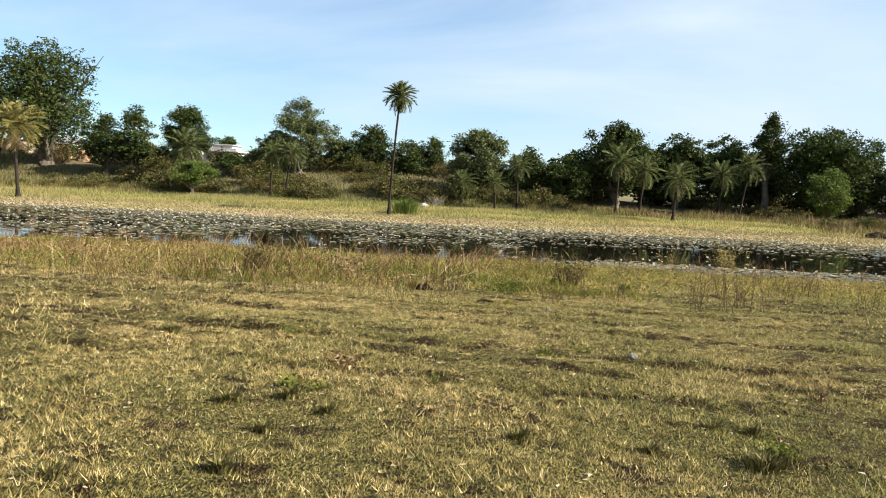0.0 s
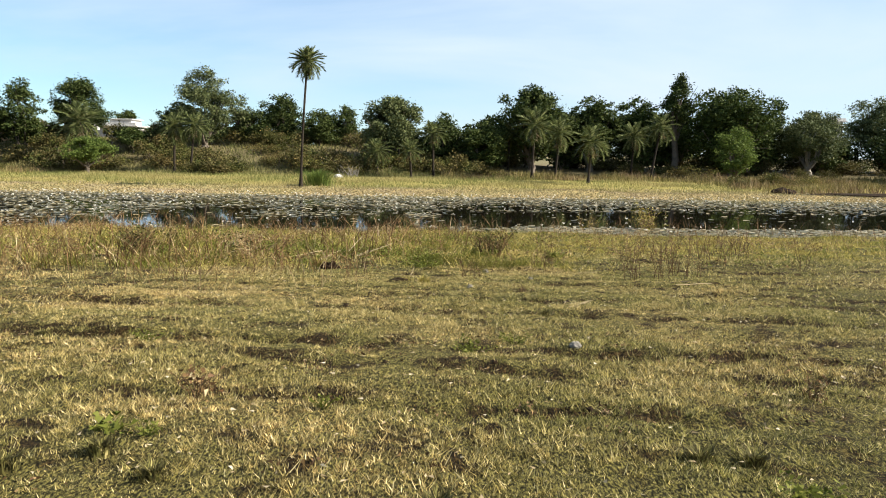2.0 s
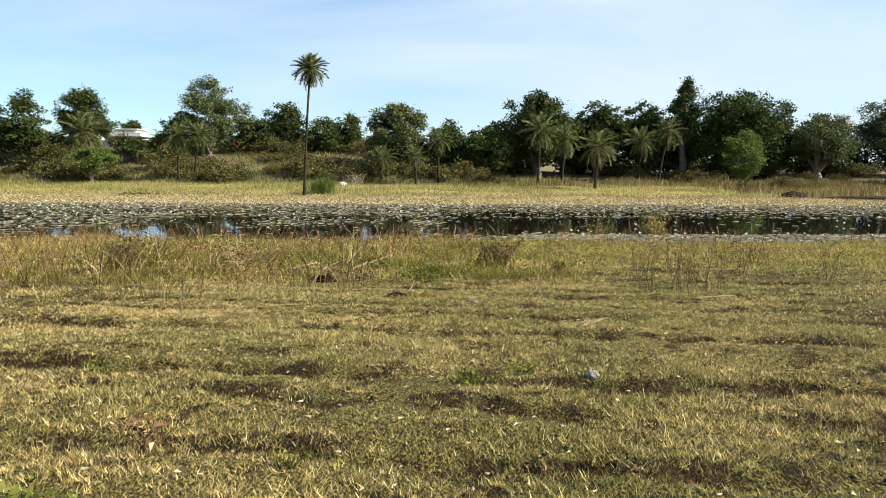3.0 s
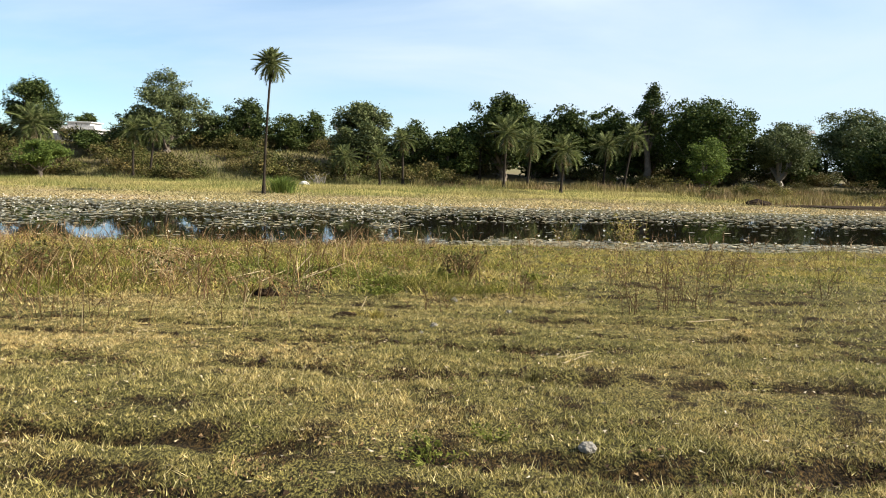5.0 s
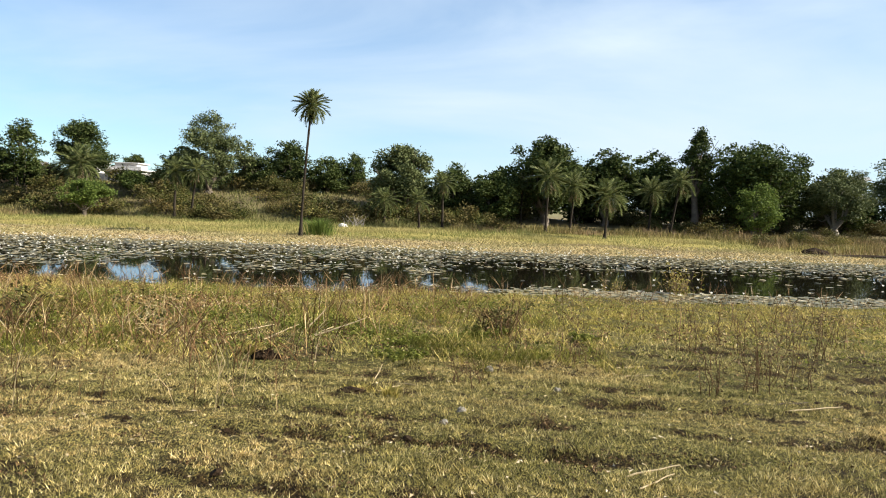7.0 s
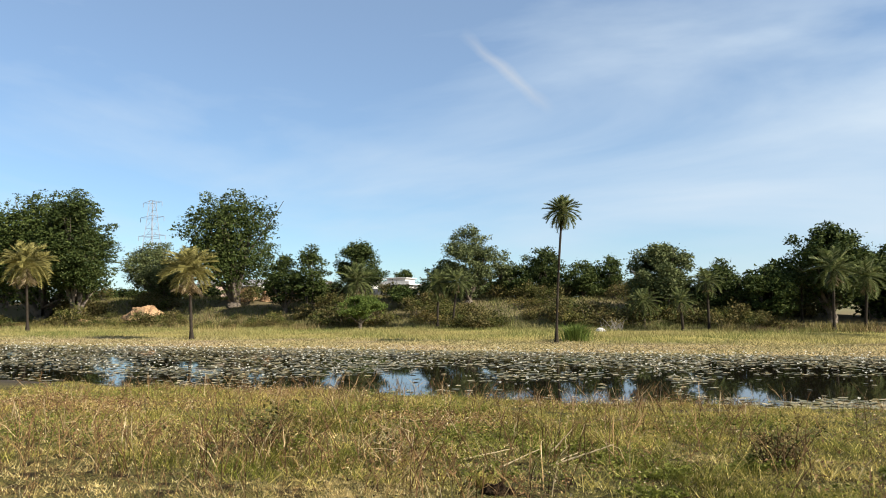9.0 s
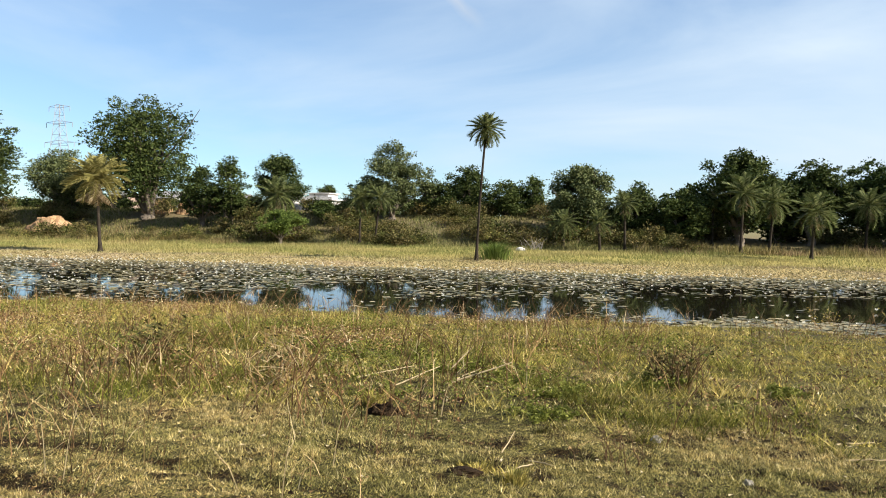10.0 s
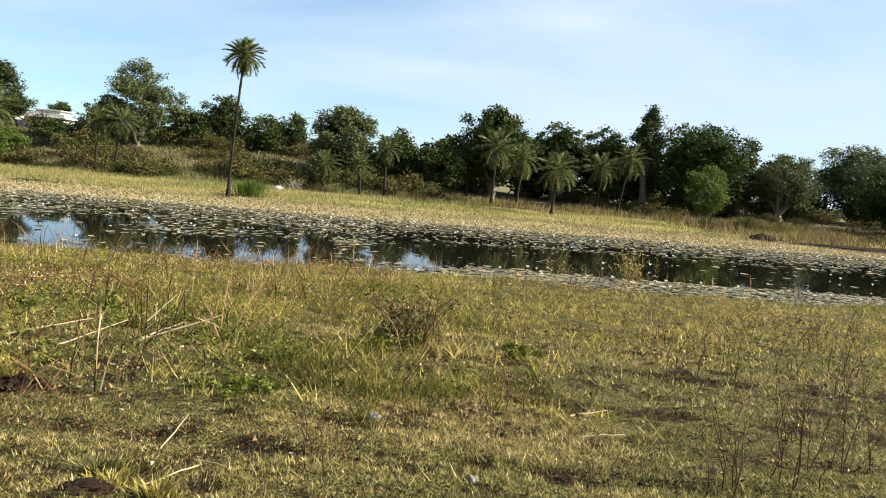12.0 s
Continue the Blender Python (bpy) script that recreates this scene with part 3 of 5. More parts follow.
def lily_flowers(n):
    x, y = rng.uniform(-70, 58, n), rng.uniform(35.5, 66, n)
    ok = (rng.uniform(0, 1, n) < np.clip(pad_keep(x, y) * 1.1 - 0.1 - 0.35 * smooth01((x - 5) / 20), 0.015, 1)) & (np.abs(x) < 14 + 0.92 * y) & (y > 35.6 + shore(x))
    x, y = x[ok], y[ok]
    n = len(x)
    r = rng.uniform(0.04, 0.085, n)
    z = WATER + rng.uniform(0.06, 0.26, n)
    k = 8
    vs, fs = [], []
    a0 = rng.uniform(0, 6.28, n)
    for q in range(k):
        a = a0 + q * 2 * np.pi / k
        tilt = 0.75 + 0.35 * (q % 2)
        d = np.stack([np.cos(a), np.sin(a), np.zeros(n)], -1)
        s = np.stack([-np.sin(a), np.cos(a), np.zeros(n)], -1)
        c = np.stack([x, y, z], -1)
        up = np.zeros((n, 3))
        up[:, 2] = 1
        m = c + d * (r * 0.55)[:, None] + up * (r * tilt * 0.6)[:, None]
        tip = c + d * r[:, None] + up * (r * tilt * 1.3)[:, None]
        vs.append(np.stack([c, m - s * (r * 0.3)[:, None], tip, m + s * (r * 0.3)[:, None]], 1))
    v = np.stack(vs, 1).reshape(-1, 3)
    f = np.arange(len(v)).reshape(-1, 4)
    tagged(new("lily_flowers", np_mesh("lily_flowers", v, f, M_PETAL)), "white water lily flowers standing above the pads", "flowers", kind="stuff")
    st = [[((x[q], y[q], WATER - 0.1), 0.008), ((x[q], y[q], z[q] + 0.01), 0.006)] for q in range(n)]
    v, f = tubes(st, 3)
    tagged(new("lily_stems", np_mesh("lily_stems", v, f, M_WEED)), "green stems of the water lily flowers", "stems", kind="stuff")


lily_flowers(4200)

# shore plants on the far side, then the belt of tall yellow grass
n = 95000
x, y = rng.uniform(-95, 75, n), rng.uniform(59, 82, n)
ok = rng.uniform(0, 1, n) < smooth01((y - 59) / 5) * smooth01((83 - y) / 6)
x, y = x[ok], y[ok]
blades("shore_plants", x, y, rng.uniform(0.06, 0.2, len(x)), rng.uniform(0.06, 0.15, len(x)), rng.uniform(0.6, 2.4, len(x)), M_SHORE, "low tan dried water plants along the far shore", "shore plants", False, z=np.maximum(height(x, y), WATER) - 0.01)
n = 150000
x, y = rng.uniform(-120, 100, n), rng.uniform(74, 110, n)
ok = rng.uniform(0, 1, n) < smooth01((y - 73) / 8) * (0.75 + 0.25 * wob(x, y, 0.3, 2)) * (1 - 0.9 * smooth01((x - 34) / 8))
x, y = x[ok], y[ok]
tall = (0.75 + 0.3 * wob(x, y, 0.25, 4.0)) * np.where(x > 15, 0.75, 1.0)
blades("reed_grass", x, y, rng.uniform(0.3, 0.75, len(x)) * tall, rng.uniform(0.03, 0.065, len(x)), rng.uniform(0.2, 0.9, len(x)), M_REED, "tall yellow-green grass on the far bank", "grass", False)


# rough grass on the slope below the village
n = 42000
x, y = rng.uniform(-118, 14, n), rng.uniform(103, 131, n)
keep = ~(((x > -91.5) & (x < -84) & (y < 112)) | ((x > -79.5) & (x < -65) & (y > 117) & (y < 125)))
x, y = x[keep], y[keep]
n = len(x)
blades("slope_grass", x, y, rng.uniform(0.3, 0.95, n) * (0.8 + 0.3 * wob(x, y, 0.5, 3)), rng.uniform(0.07, 0.14, n), rng.uniform(0.2, 0.9, n), M_SLOPE, "rough olive and brown growth on the slope", "grass", False)
# dry brown grass under the grove's edge
n = 48000
x, y = rng.uniform(4, 90, n), rng.uniform(75, 109, n)
ok = (rng.uniform(0, 1, n) < 0.55 + 0.45 * wob(x, y, 0.4, 1)) & ((y > 97) | (x > 37 + 2 * wob(x, y, 0.5, 0)))
x, y = x[ok], y[ok]
blades("brown_grass", x, y, rng.uniform(0.5, 1.25, len(x)) * (0.8 + 0.3 * wob(x, y, 0.5, 3)), rng.uniform(0.06, 0.12, len(x)), rng.uniform(0.1, 0.6, len(x)), M_BROWN, "tall dry pinkish-brown grass under the grove's edge", "grass", False)


n = 15000
x, y = rng.uniform(-122, -48, n), rng.uniform(94, 113, n)
ok = rng.uniform(0, 1, n) < smooth01((y - 93) / 8) * np.clip(0.55 + 0.6 * wob(x, y, 0.35, 1.6), 0, 1)
x, y = x[ok], y[ok]
blades("brown_grass", x, y, rng.uniform(0.4, 1.0, len(x)), rng.uniform(0.06, 0.12, len(x)), rng.uniform(0.1, 0.6, len(x)), M_BROWN, "rough brown grass at the foot of the village bank", "grass", False)


# ---- trees ----
def cards(centers, size, r, flat=0.6):
    """Leaves as pointed triangles with random turns; flat: how far their long axes leave the level."""
    n = len(centers)
    u = r.normal(size=(n, 3))
    u[:, 2] *= flat
    u /= np.linalg.norm(u, axis=1)[:, None]
    w = np.cross(u, r.normal(size=(n, 3)))
    w /= np.linalg.norm(w, axis=1)[:, None]
    s = size * r.uniform(0.6, 1.3, n)
    a, b = s[:, None], (s * r.uniform(0.4, 0.65, n))[:, None]
    v = np.stack([centers - u * a - w * b, centers - u * a * 0.7 + w * b, centers + u * a], 1).reshape(-1, 3)
    return v, np.arange(n * 3).reshape(-1, 3)


def crown_points(n, lobes, r, gap=0.0):
    vol = np.array([l[1] * l[2] * l[3] for l in lobes]) ** (2 / 3)
    pick = r.choice(len(lobes), n, p=vol / vol.sum())
    d = r.normal(size=(n, 3))
    d /= np.linalg.norm(d, axis=1)[:, None]
    rad = r.uniform(0.25, 1.0, n) ** 0.45 * (1 + 0.12 * r.normal(size=n))
    c = np.array([l[0] for l in lobes])[pick]
    e = np.array([l[1:4] for l in lobes])[pick]
    p = c + d * e * rad[:, None]
    # leaves gather in sprays
    if n > 900:
        k = n // 9
        own = r.integers(0, k, n)
        spray = p[:k] + r.normal(size=(k, 3)) * 0.08
        loose = r.uniform(0, 1, n) < 0.22
        p = np.where(loose[:, None], p, spray[own] + r.normal(size=(n, 3)) * np.array([0.34, 0.34, 0.17]))
    if gap:
        q = p * 0.9
        p = p[np.sin(q[:, 0] * 1.7 + 2 * np.sin(q[:, 2] * 1.1)) + np.sin(q[:, 2] * 1.9 + 1.5 * np.sin(q[:, 1])) > -2 + 2 * gap]
    return p


def broad_tree(x, y, w, top, low, seed, leaf, label, lobes=9, size=0.34, density=1.0, gap=0.2, bark=None, lean=0.0, name="tree", most=16000):
    """Trunk, limbs and a crown of leaf clumps. top, low: heights of the crown's top and underside in the world."""
    r = np.random.default_rng(seed)
    z0 = float(height(x, y))
    t = thing(name, x, y, z0, label, "tree")
    H, L = top - z0, max(low - z0, 0.5)
    rad = w / 2
    ch = (H - L) / 2
    ls = []
    mid = (H + L) / 2
    for q in range(lobes * 2):
        d = r.normal(size=3)
        d /= np.linalg.norm(d)
        d *= r.uniform(0.35, 1.0) ** 0.4
        e = min(rad, 1.3 * ch) * r.uniform(0.32, 0.50)
        zz = mid + d[2] * max(ch - 0.7 * e, 0.1)
        taper = math.sqrt(max(1 - ((zz - mid) / (ch * 1.15)) ** 2, 0.1)) if zz > mid else 1.0
        ls.append(((d[0] * (rad - 0.75 * e) * taper + lean * (zz - L), d[1] * (rad - 0.75 * e) * taper, zz), e, e, min(ch * 0.6, e * r.uniform(0.6, 0.9))))
    ls.append(((lean * (mid - L), 0, mid), rad * 0.72, rad * 0.72, ch * 0.72))
    for q in range(6):
        a = r.uniform(0, 6.28)
        u = r.uniform(-0.5, 0.9)
        e = rad * r.uniform(0.12, 0.2)
        k = math.sqrt(1 - u * u) * r.uniform(0.95, 1.06)
        ls.append(((math.cos(a) * rad * k * 0.95 + lean * (mid + u * ch - L), math.sin(a) * rad * k * 0.95, mid + u * ch * 0.97), e, e, e * 0.7))
    ls.append(((lean * (H - L), 0, H - 0.22 * ch), 0.3 * rad, 0.3 * rad, 0.22 * ch))
    area = sum(l[1] * l[3] for l in ls) * 7
    size = size * 0.66
    n = int(np.clip(area / (size * size * 0.55) * 1.15 * density, 1400, most * 2))
    trunk_r = 0.028 * H + 0.02 * w
    paths = [[((0, 0, -0.3), trunk_r * 1.35), ((0.02 * H, 0, L * 0.35), trunk_r), ((lean * L * 0.5, 0.03 * H, L * 0.8), trunk_r * 0.85), ((lean * ch, 0, L + ch * 0.7), trunk_r * 0.4)]]
    for l in ls[:9]:
        c = np.array(l[0])
        s = np.array([lean * L * 0.4, 0.02 * H, L * r.uniform(0.6, 1.0)])
        m = s * 0.45 + c * 0.55 + np.array([0, 0, -0.08 * H]) * r.uniform(0, 1)
        paths.append([(s, trunk_r * 0.55), (m, trunk_r * 0.32), (c, trunk_r * 0.10)])
        for _ in range(3):
            e = c + r.normal(size=3) * np.array(l[1:4]) * 0.55
            paths.append([(m, trunk_r * 0.2), ((m + e) / 2 + r.normal(size=3) * 0.2, trunk_r * 0.12), (e, trunk_r * 0.04)])
    v, f = tubes(paths, 6)
    part("trunk", np_mesh("trunk", v, f, bark or M_BARK, True), None, t)
    v, f = cards(crown_points(n, ls, r, gap), size, r)
    part("crown", np_mesh("crown", v, f, leaf), None, t)
    return t


broad_tree(-110, 109, 25, 22.8, -0.5, 1, M_LEAF_DARK, "huge spreading leafy tree, dense almost to the ground", 18, 0.42, 1.8, gap=0.1, most=20000)
broad_tree(-100.3, 107, 13.4, 22.6, 0.6, 35, M_LEAF_DARK, "tall columnar leafy tree, dense almost to the ground", 14, 0.38, 1.8, gap=0.12)
broad_tree(-75.6, 118, 20.5, 22.5, 2.5, 2, M_LEAF_DARK, "large dome-shaped dark green tree behind the bank", 14, 0.38, 1.3, gap=0.28)
broad_tree(-63, 114, 7.4, 10.0, 1.5, 3, M_LEAF_DARK, "small dense dark tree on the village bank", 6, 0.3, gap=0.35)
broad_tree(-58.3, 114.5, 6.6, 11.9, 1.5, 4, M_LEAF_DARK, "upright dense dark tree on the village bank", 7, 0.3, gap=0.35)
broad_tree(-51.8, 120, 9.2, 12.6, 3.5, 5, M_LEAF_DARK, "airy round-headed tree before the houses", 8, 0.26, 0.95, gap=0.62)
broad_tree(-33, 120, 10, 14.7, 1.0, 6, M_LEAF_GREY, "tall airy grey-green tree with open branches", 11, 0.26, 0.95, gap=0.66)
broad_tree(-28, 124, 5.5, 10.4, 1.0, 7, M_LEAF_GREY, "pale green slender tree beside a taller one", 6, 0.3, gap=0.45)
broad_tree(-38.5, 121, 5.0, 8.0, 1.5, 31, M_LEAF_DARK, "small dark tree behind twin palms", 5, 0.3, gap=0.35)
broad_tree(-25.2, 124, 6.4, 8.0, 1.2, 8, M_LEAF_DARK, "small bushy tree on the far bank", 6, 0.3, gap=0.42)
broad_tree(-21.3, 126, 7.8, 11.0, 1.2, 9, M_LEAF_DARK, "dense dark green tree behind the lone palm", 9, 0.3, gap=0.4)
broad_tree(-15.6, 126, 7.6, 8.7, 1.2, 10, M_LEAF_DARK, "low rounded dark tree on the far bank", 7, 0.3, gap=0.4)
broad_tree(-11.6, 128, 5.6, 9.5, 2.0, 11, M_LEAF_DARK, "small upright round-headed tree", 6, 0.28, gap=0.35)
broad_tree(-3.0, 114, 10.0, 10.2, 0.0, 12, M_LEAF_GREY, "wide grey-green tree behind palms", 10, 0.32, gap=0.42)
broad_tree(5.0, 114, 7.0, 7.8, -0.8, 13, M_LEAF_DARK, "rounded dark tree behind palms", 8, 0.3, gap=0.35)
broad_tree(10.8, 111, 7.6, 6.2, -0.6, 14, M_LEAF_DARK, "low dense thicket tree", 7, 0.3, gap=0.35)
broad_tree(18, 113, 11.6, 12.0, 1.0, 15, M_LEAF_DARK, "large rounded dark tree behind date palms", 12, 0.34, gap=0.4)
broad_tree(27.6, 116, 9.6, 10.8, 1.0, 16, M_LEAF_DARK, "broad dark tree in the grove", 10, 0.34, gap=0.4)
broad_tree(36.2, 120, 9.6, 11.0, 1.0, 17, M_LEAF_MID, "broad green tree in the grove", 10, 0.34, gap=0.4)
broad_tree(40.3, 114, 4.8, 14.2, 5.0, 18, M_LEAF_DARK, "tall narrow tree rising above the grove", 8, 0.3, gap=0.2, lean=0.06)
broad_tree(48.8, 113, 15.4, 12.4, 0.0, 19, M_LEAF_MID, "massive spreading tree with layered branches", 15, 0.36, gap=0.42)
broad_tree(44.9, 102, 5.6, 5.9, -1.2, 20, M_LEAF_LIGHT, "light green bushy tree by the shore", 7, 0.24, 0.8, gap=0.42)
broad_tree(61, 113, 10.6, 8.9, 0.5, 21, M_LEAF_GREY, "half-bare grey tree with pale branches", 9, 0.26, 0.7, gap=0.7, bark=M_PALEBARK)
broad_tree(66, 122, 8.5, 9.4, 1.0, 22, M_LEAF_DARK, "dark tree at the edge of the grove", 8, 0.34, gap=0.4)
broad_tree(81, 125, 17, 12.4, 2.0, 23, M_LEAF_GREY, "wide flat-topped sparse tree", 12, 0.32, 0.9, gap=0.55)
broad_tree(72, 101, 14, 7.6, -1.6, 24, M_LEAF_DARK, "dark low spreading tree by the water", 11, 0.34, gap=0.35)
broad_tree(88, 104, 14, 9.0, -1.0, 25, M_LEAF_DARK, "dark spreading tree by the water", 10, 0.36, gap=0.35)
broad_tree(-93, 121, 10, 10.5, 1.0, 33, M_LEAF_GREY, "pale thin scrub tree between two large trees", 8, 0.28, 0.7, gap=0.6)
broad_tree(56, 117, 8, 8.6, -1.0, 34, M_LEAF_DARK, "dark bushy tree in the grove", 8, 0.36, gap=0.2)
broad_tree(-106.7, 134, 13, 15.4, 3.0, 26, M_LEAF_GREY, "pale thin tree far behind the bank", 7, 0.32, 0.7, gap=0.35)
broad_tree(-64.2, 170, 4.2, 10.2, 7.0, 27, M_LEAF_DARK, "small distant tree beyond the houses", 5, 0.35, gap=0.35)
broad_tree(-130, 118, 24, 20, 3, 28, M_LEAF_MID, "large leafy tree on the village bank", 12, 0.5, gap=0.42)
broad_tree(-42.6, 116, 5.0, 4.8, 1.6, 29, M_LEAF_MID, "round clipped-looking green shrub tree", 6, 0.24, gap=0.03)
broad_tree(-43.6, 102, 7.0, 2.9, -0.7, 30, M_LEAF_LIGHT, "low feathery light green acacia bush", 9, 0.2, gap=0.45)
# the wood behind the grove, and scrub on the rise
WOODS = [broad_tree(wx, wy, ww, wt, -1.2, 60 + k, M_LEAF_DARK, "dense dark tree deep in the wood", 9, 0.62, 0.34, gap=0.03) for k, (wx, wy, ww, wt) in enumerate(((13, 124, 10, 8), (25, 122, 11, 8.5), (44, 124, 12, 9.5)))]
wr = np.random.default_rng(21)
for k in range(22):
    wx = 9 + k * 4.6 + wr.uniform(-1, 1)
    wy = 119 + (k % 3) * 5 + wr.uniform(-1, 1)
    m = pose(wx, wy, float(height(wx, wy)) - 0.8, 0, 0, wr.uniform(0, 360))
    s = wr.uniform(0.72, 0.95)
    copy_thing(WOODS[k % 3], m).scale = (s, s, s * 0.9)
for k in range(54):
    wx = -118 + k * 3.3 if k < 40 else -42 + (k - 40) * 3.6 + wr.uniform(-1, 1)
    wy = (131 if k < 40 else 127) + (k % 3) * 5 + wr.uniform(-1.5, 1.5)
    if -57 < wx < -50 and wy < 141:
        continue
    s = wr.uniform(0.28, 0.42)
    ob = copy_thing(WOODS[k % 3], pose(wx, wy, float(height(wx, wy)) - 0.5, 0, 0, wr.uniform(0, 360)))
    ob.scale = (s * 1.3, s * 1.3, s)
    tagged(ob, "low dark scrub tree on the rise", "tree")


for k in range(38):
    wx = -230 + k * 6.4 + wr.uniform(-2, 2)
    wy = 158 + (k % 2) * 9
    s = wr.uniform(0.4, 0.55)
    ob = copy_thing(WOODS[k % 3], pose(wx, wy, float(height(wx, wy)) - 0.6, 0, 0, wr.uniform(0, 360)))
    ob.scale = (s * 2.0, s * 1.6, s)
    tagged(ob, "distant low tree on the skyline", "tree")


# ---- palms ----
def frond_mesh(name, droop, mat, r, pairs=20):
    """A feather leaf one metre long along +x, arching down."""
    s = np.linspace(0, 1, 9)
    px, pz = s * (1 - 0.18 * droop * s), -droop * s ** 2.2 * 0.6
    rach = [((px[q], 0, pz[q]), 0.014 * (1 - 0.8 * s[q]) + 0.002) for q in range(9)]
    v, f = tubes([rach], 3)
    vs, fs = [v], [np.concatenate([f[:, [0, 1, 2]], f[:, [0, 2, 3]]])]
    base = len(v)
    for q in range(pairs):
        t = 0.16 + 0.84 * (q + 0.5) / pairs
        c = np.array([np.interp(t, s, px), 0, np.interp(t, s, pz)])
        ln = 0.30 * (math.sin(math.pi * (0.12 + 0.8 * t)) ** 0.6)
        for sg in (-1, 1):
            d = np.array([0.62 + r.uniform(-0.1, 0.1), sg * 0.75, 0.22 - 0.35 * r.uniform(0, 1) - 0.3 * droop * t])
            d /= np.linalg.norm(d)
            wd = np.array([0.026, 0, 0.012])
            tip = c + d * ln + np.array([0, 0, -0.05 * r.uniform(0, 1)])
            vs.append(np.array([c - wd, c + wd, tip]))
            fs.append(np.array([[0, 1, 2]]) + base)
            base += 3
    return np_mesh(name, np.concatenate(vs), np.concatenate(fs), mat)


pr = np.random.default_rng(5)
FRONDS = [frond_mesh("frond", d, M_FROND, pr) for d in (0.25, 0.55, 0.9, 1.2)]
FRONDS_DRY = [frond_mesh("frond", d, M_FROND_DRY, pr) for d in (0.25, 0.55, 0.9, 1.2)]
DEAD = [frond_mesh("dead_frond", d, M_DEADFROND, pr, 14) for d in (0.9, 1.3)]


def palm(x, y, top, length, seed, label, lean=(0.0, 0.0), fronds=38, dead=6, trunk=0.17, low=-55, leaves=None):
    """Date palm: ringed trunk, arching feather leaves, a skirt of dead ones. top: height of the crown's top in the world."""
    r = np.random.default_rng(seed)
    z0 = float(height(x, y))
    t = thing("date_palm", x, y, z0, label, "palm tree", "palms on the far bank")
    hub = max(top - z0 - 0.72 * length, 0.5)
    ring = np.linspace(0, 1, 22)
    pts = []
    for k, s in enumerate(ring):
        rr = trunk * (1.45 - 0.75 * min(s * 6, 1) + (0.10 if k % 2 else 0)) * (1 - 0.15 * s)
        pts.append(((lean[0] * s ** 1.4, lean[1] * s + 0.05 * math.sin(s * 5 + seed), -0.25 + s * (hub + 0.25)), rr))
    pts.append(((lean[0], lean[1], hub + 0.35), trunk * 0.3))
    v, f = tubes([pts], 8)
    part("trunk", np_mesh("trunk", v, f, M_PALMBARK, True), None, t)
    for k in range(fronds + dead):
        old = k >= fronds
        s = (k + 0.5) / fronds
        el_ = 82 - (82 - low) * s ** 1.05 if not old else r.uniform(-88, -70) if dead > 20 else r.uniform(-82, -55)
        ln = length * (0.72 + 0.3 * math.sin(math.pi * min(s, 1) * 0.8 + 0.3)) * r.uniform(0.88, 1.1) * ((1.0 if dead > 20 else 0.8) if old else 1)
        m = DEAD[k % 2] if old else (leaves or FRONDS)[min(int(s * 3.2 + r.uniform(0, 0.8)), 3)]
        ob = part("dead_frond" if old else "frond", m, None, t)
        ob.matrix_basis = pose(lean[0], lean[1], hub + 0.25, r.uniform(-25, 25), -el_, k * 137.5 + r.uniform(-15, 15)) @ Matrix.Diagonal((ln, ln, ln, 1))
    return t


palm(-10.9, 75.6, 11.4, 1.9, 1, "tall slender lone date palm standing in tan shore grass", (0.75, 0), 64, 14, 0.16, -66)
palm(-94, 92, 11.0, 4.2, 2, "date palm with a full yellowish crown", (-0.6, 0), 56, 24, 0.26, -28, FRONDS_DRY)
palm(-52.0, 76, 7.8, 3.3, 3, "short date palm with a hanging skirt of dead leaves", (-0.5, 0), 54, 46, 0.24, -18, FRONDS_DRY)
palm(-32.6, 104, 6.0, 2.4, 4, "one of two date palms standing close together", (0.1, 0), 34, 6, 0.24)
palm(-30.6, 104.6, 6.3, 2.4, 5, "date palm leaning beside its twin", (0.7, 0), 34, 8, 0.22)
palm(-47.8, 110, 7.6, 3.6, 6, "bushy date palm rising from shrubs before houses", (0, 0), 40, 6, 0.3)
palm(-2.0, 112, 6.7, 2.2, 7, "slim date palm among trees", (0.2, 0), 30, 6, 0.2)
palm(0.0, 100, 3.0, 2.0, 8, "short date palm with a dark trunk", (-0.2, 0), 30, 10, 0.24)
palm(3.0, 102, 5.6, 2.2, 9, "date palm with a sparse crown", (-0.1, 0), 32, 6, 0.22)
palm(-4.9, 106, 3.2, 2.4, 10, "low bushy date palm without a clear trunk", (0, 0), 36, 4, 0.3)
palm(16.1, 99, 7.2, 2.9, 11, "tall date palm of the grove's edge", (0.2, 0), 34, 8, 0.22)
palm(20.0, 103, 6.2, 2.8, 12, "date palm with drooping leaves", (0.4, 0), 34, 8, 0.22)
palm(22.3, 93, 4.9, 2.7, 13, "date palm close to the shore", (0.3, 0), 34, 12, 0.22)
palm(32.6, 110, 6.2, 2.9, 14, "date palm with a narrow crown", (0.3, 0), 30, 4, 0.22)
palm(34.4, 106, 7.4, 2.7, 15, "leaning date palm with a spiky crown", (1.1, 0), 32, 6, 0.22)
palm(14.5, 112, 6.4, 2.4, 16, "date palm half hidden by a larger one", (0.1, 0), 28, 6, 0.2)


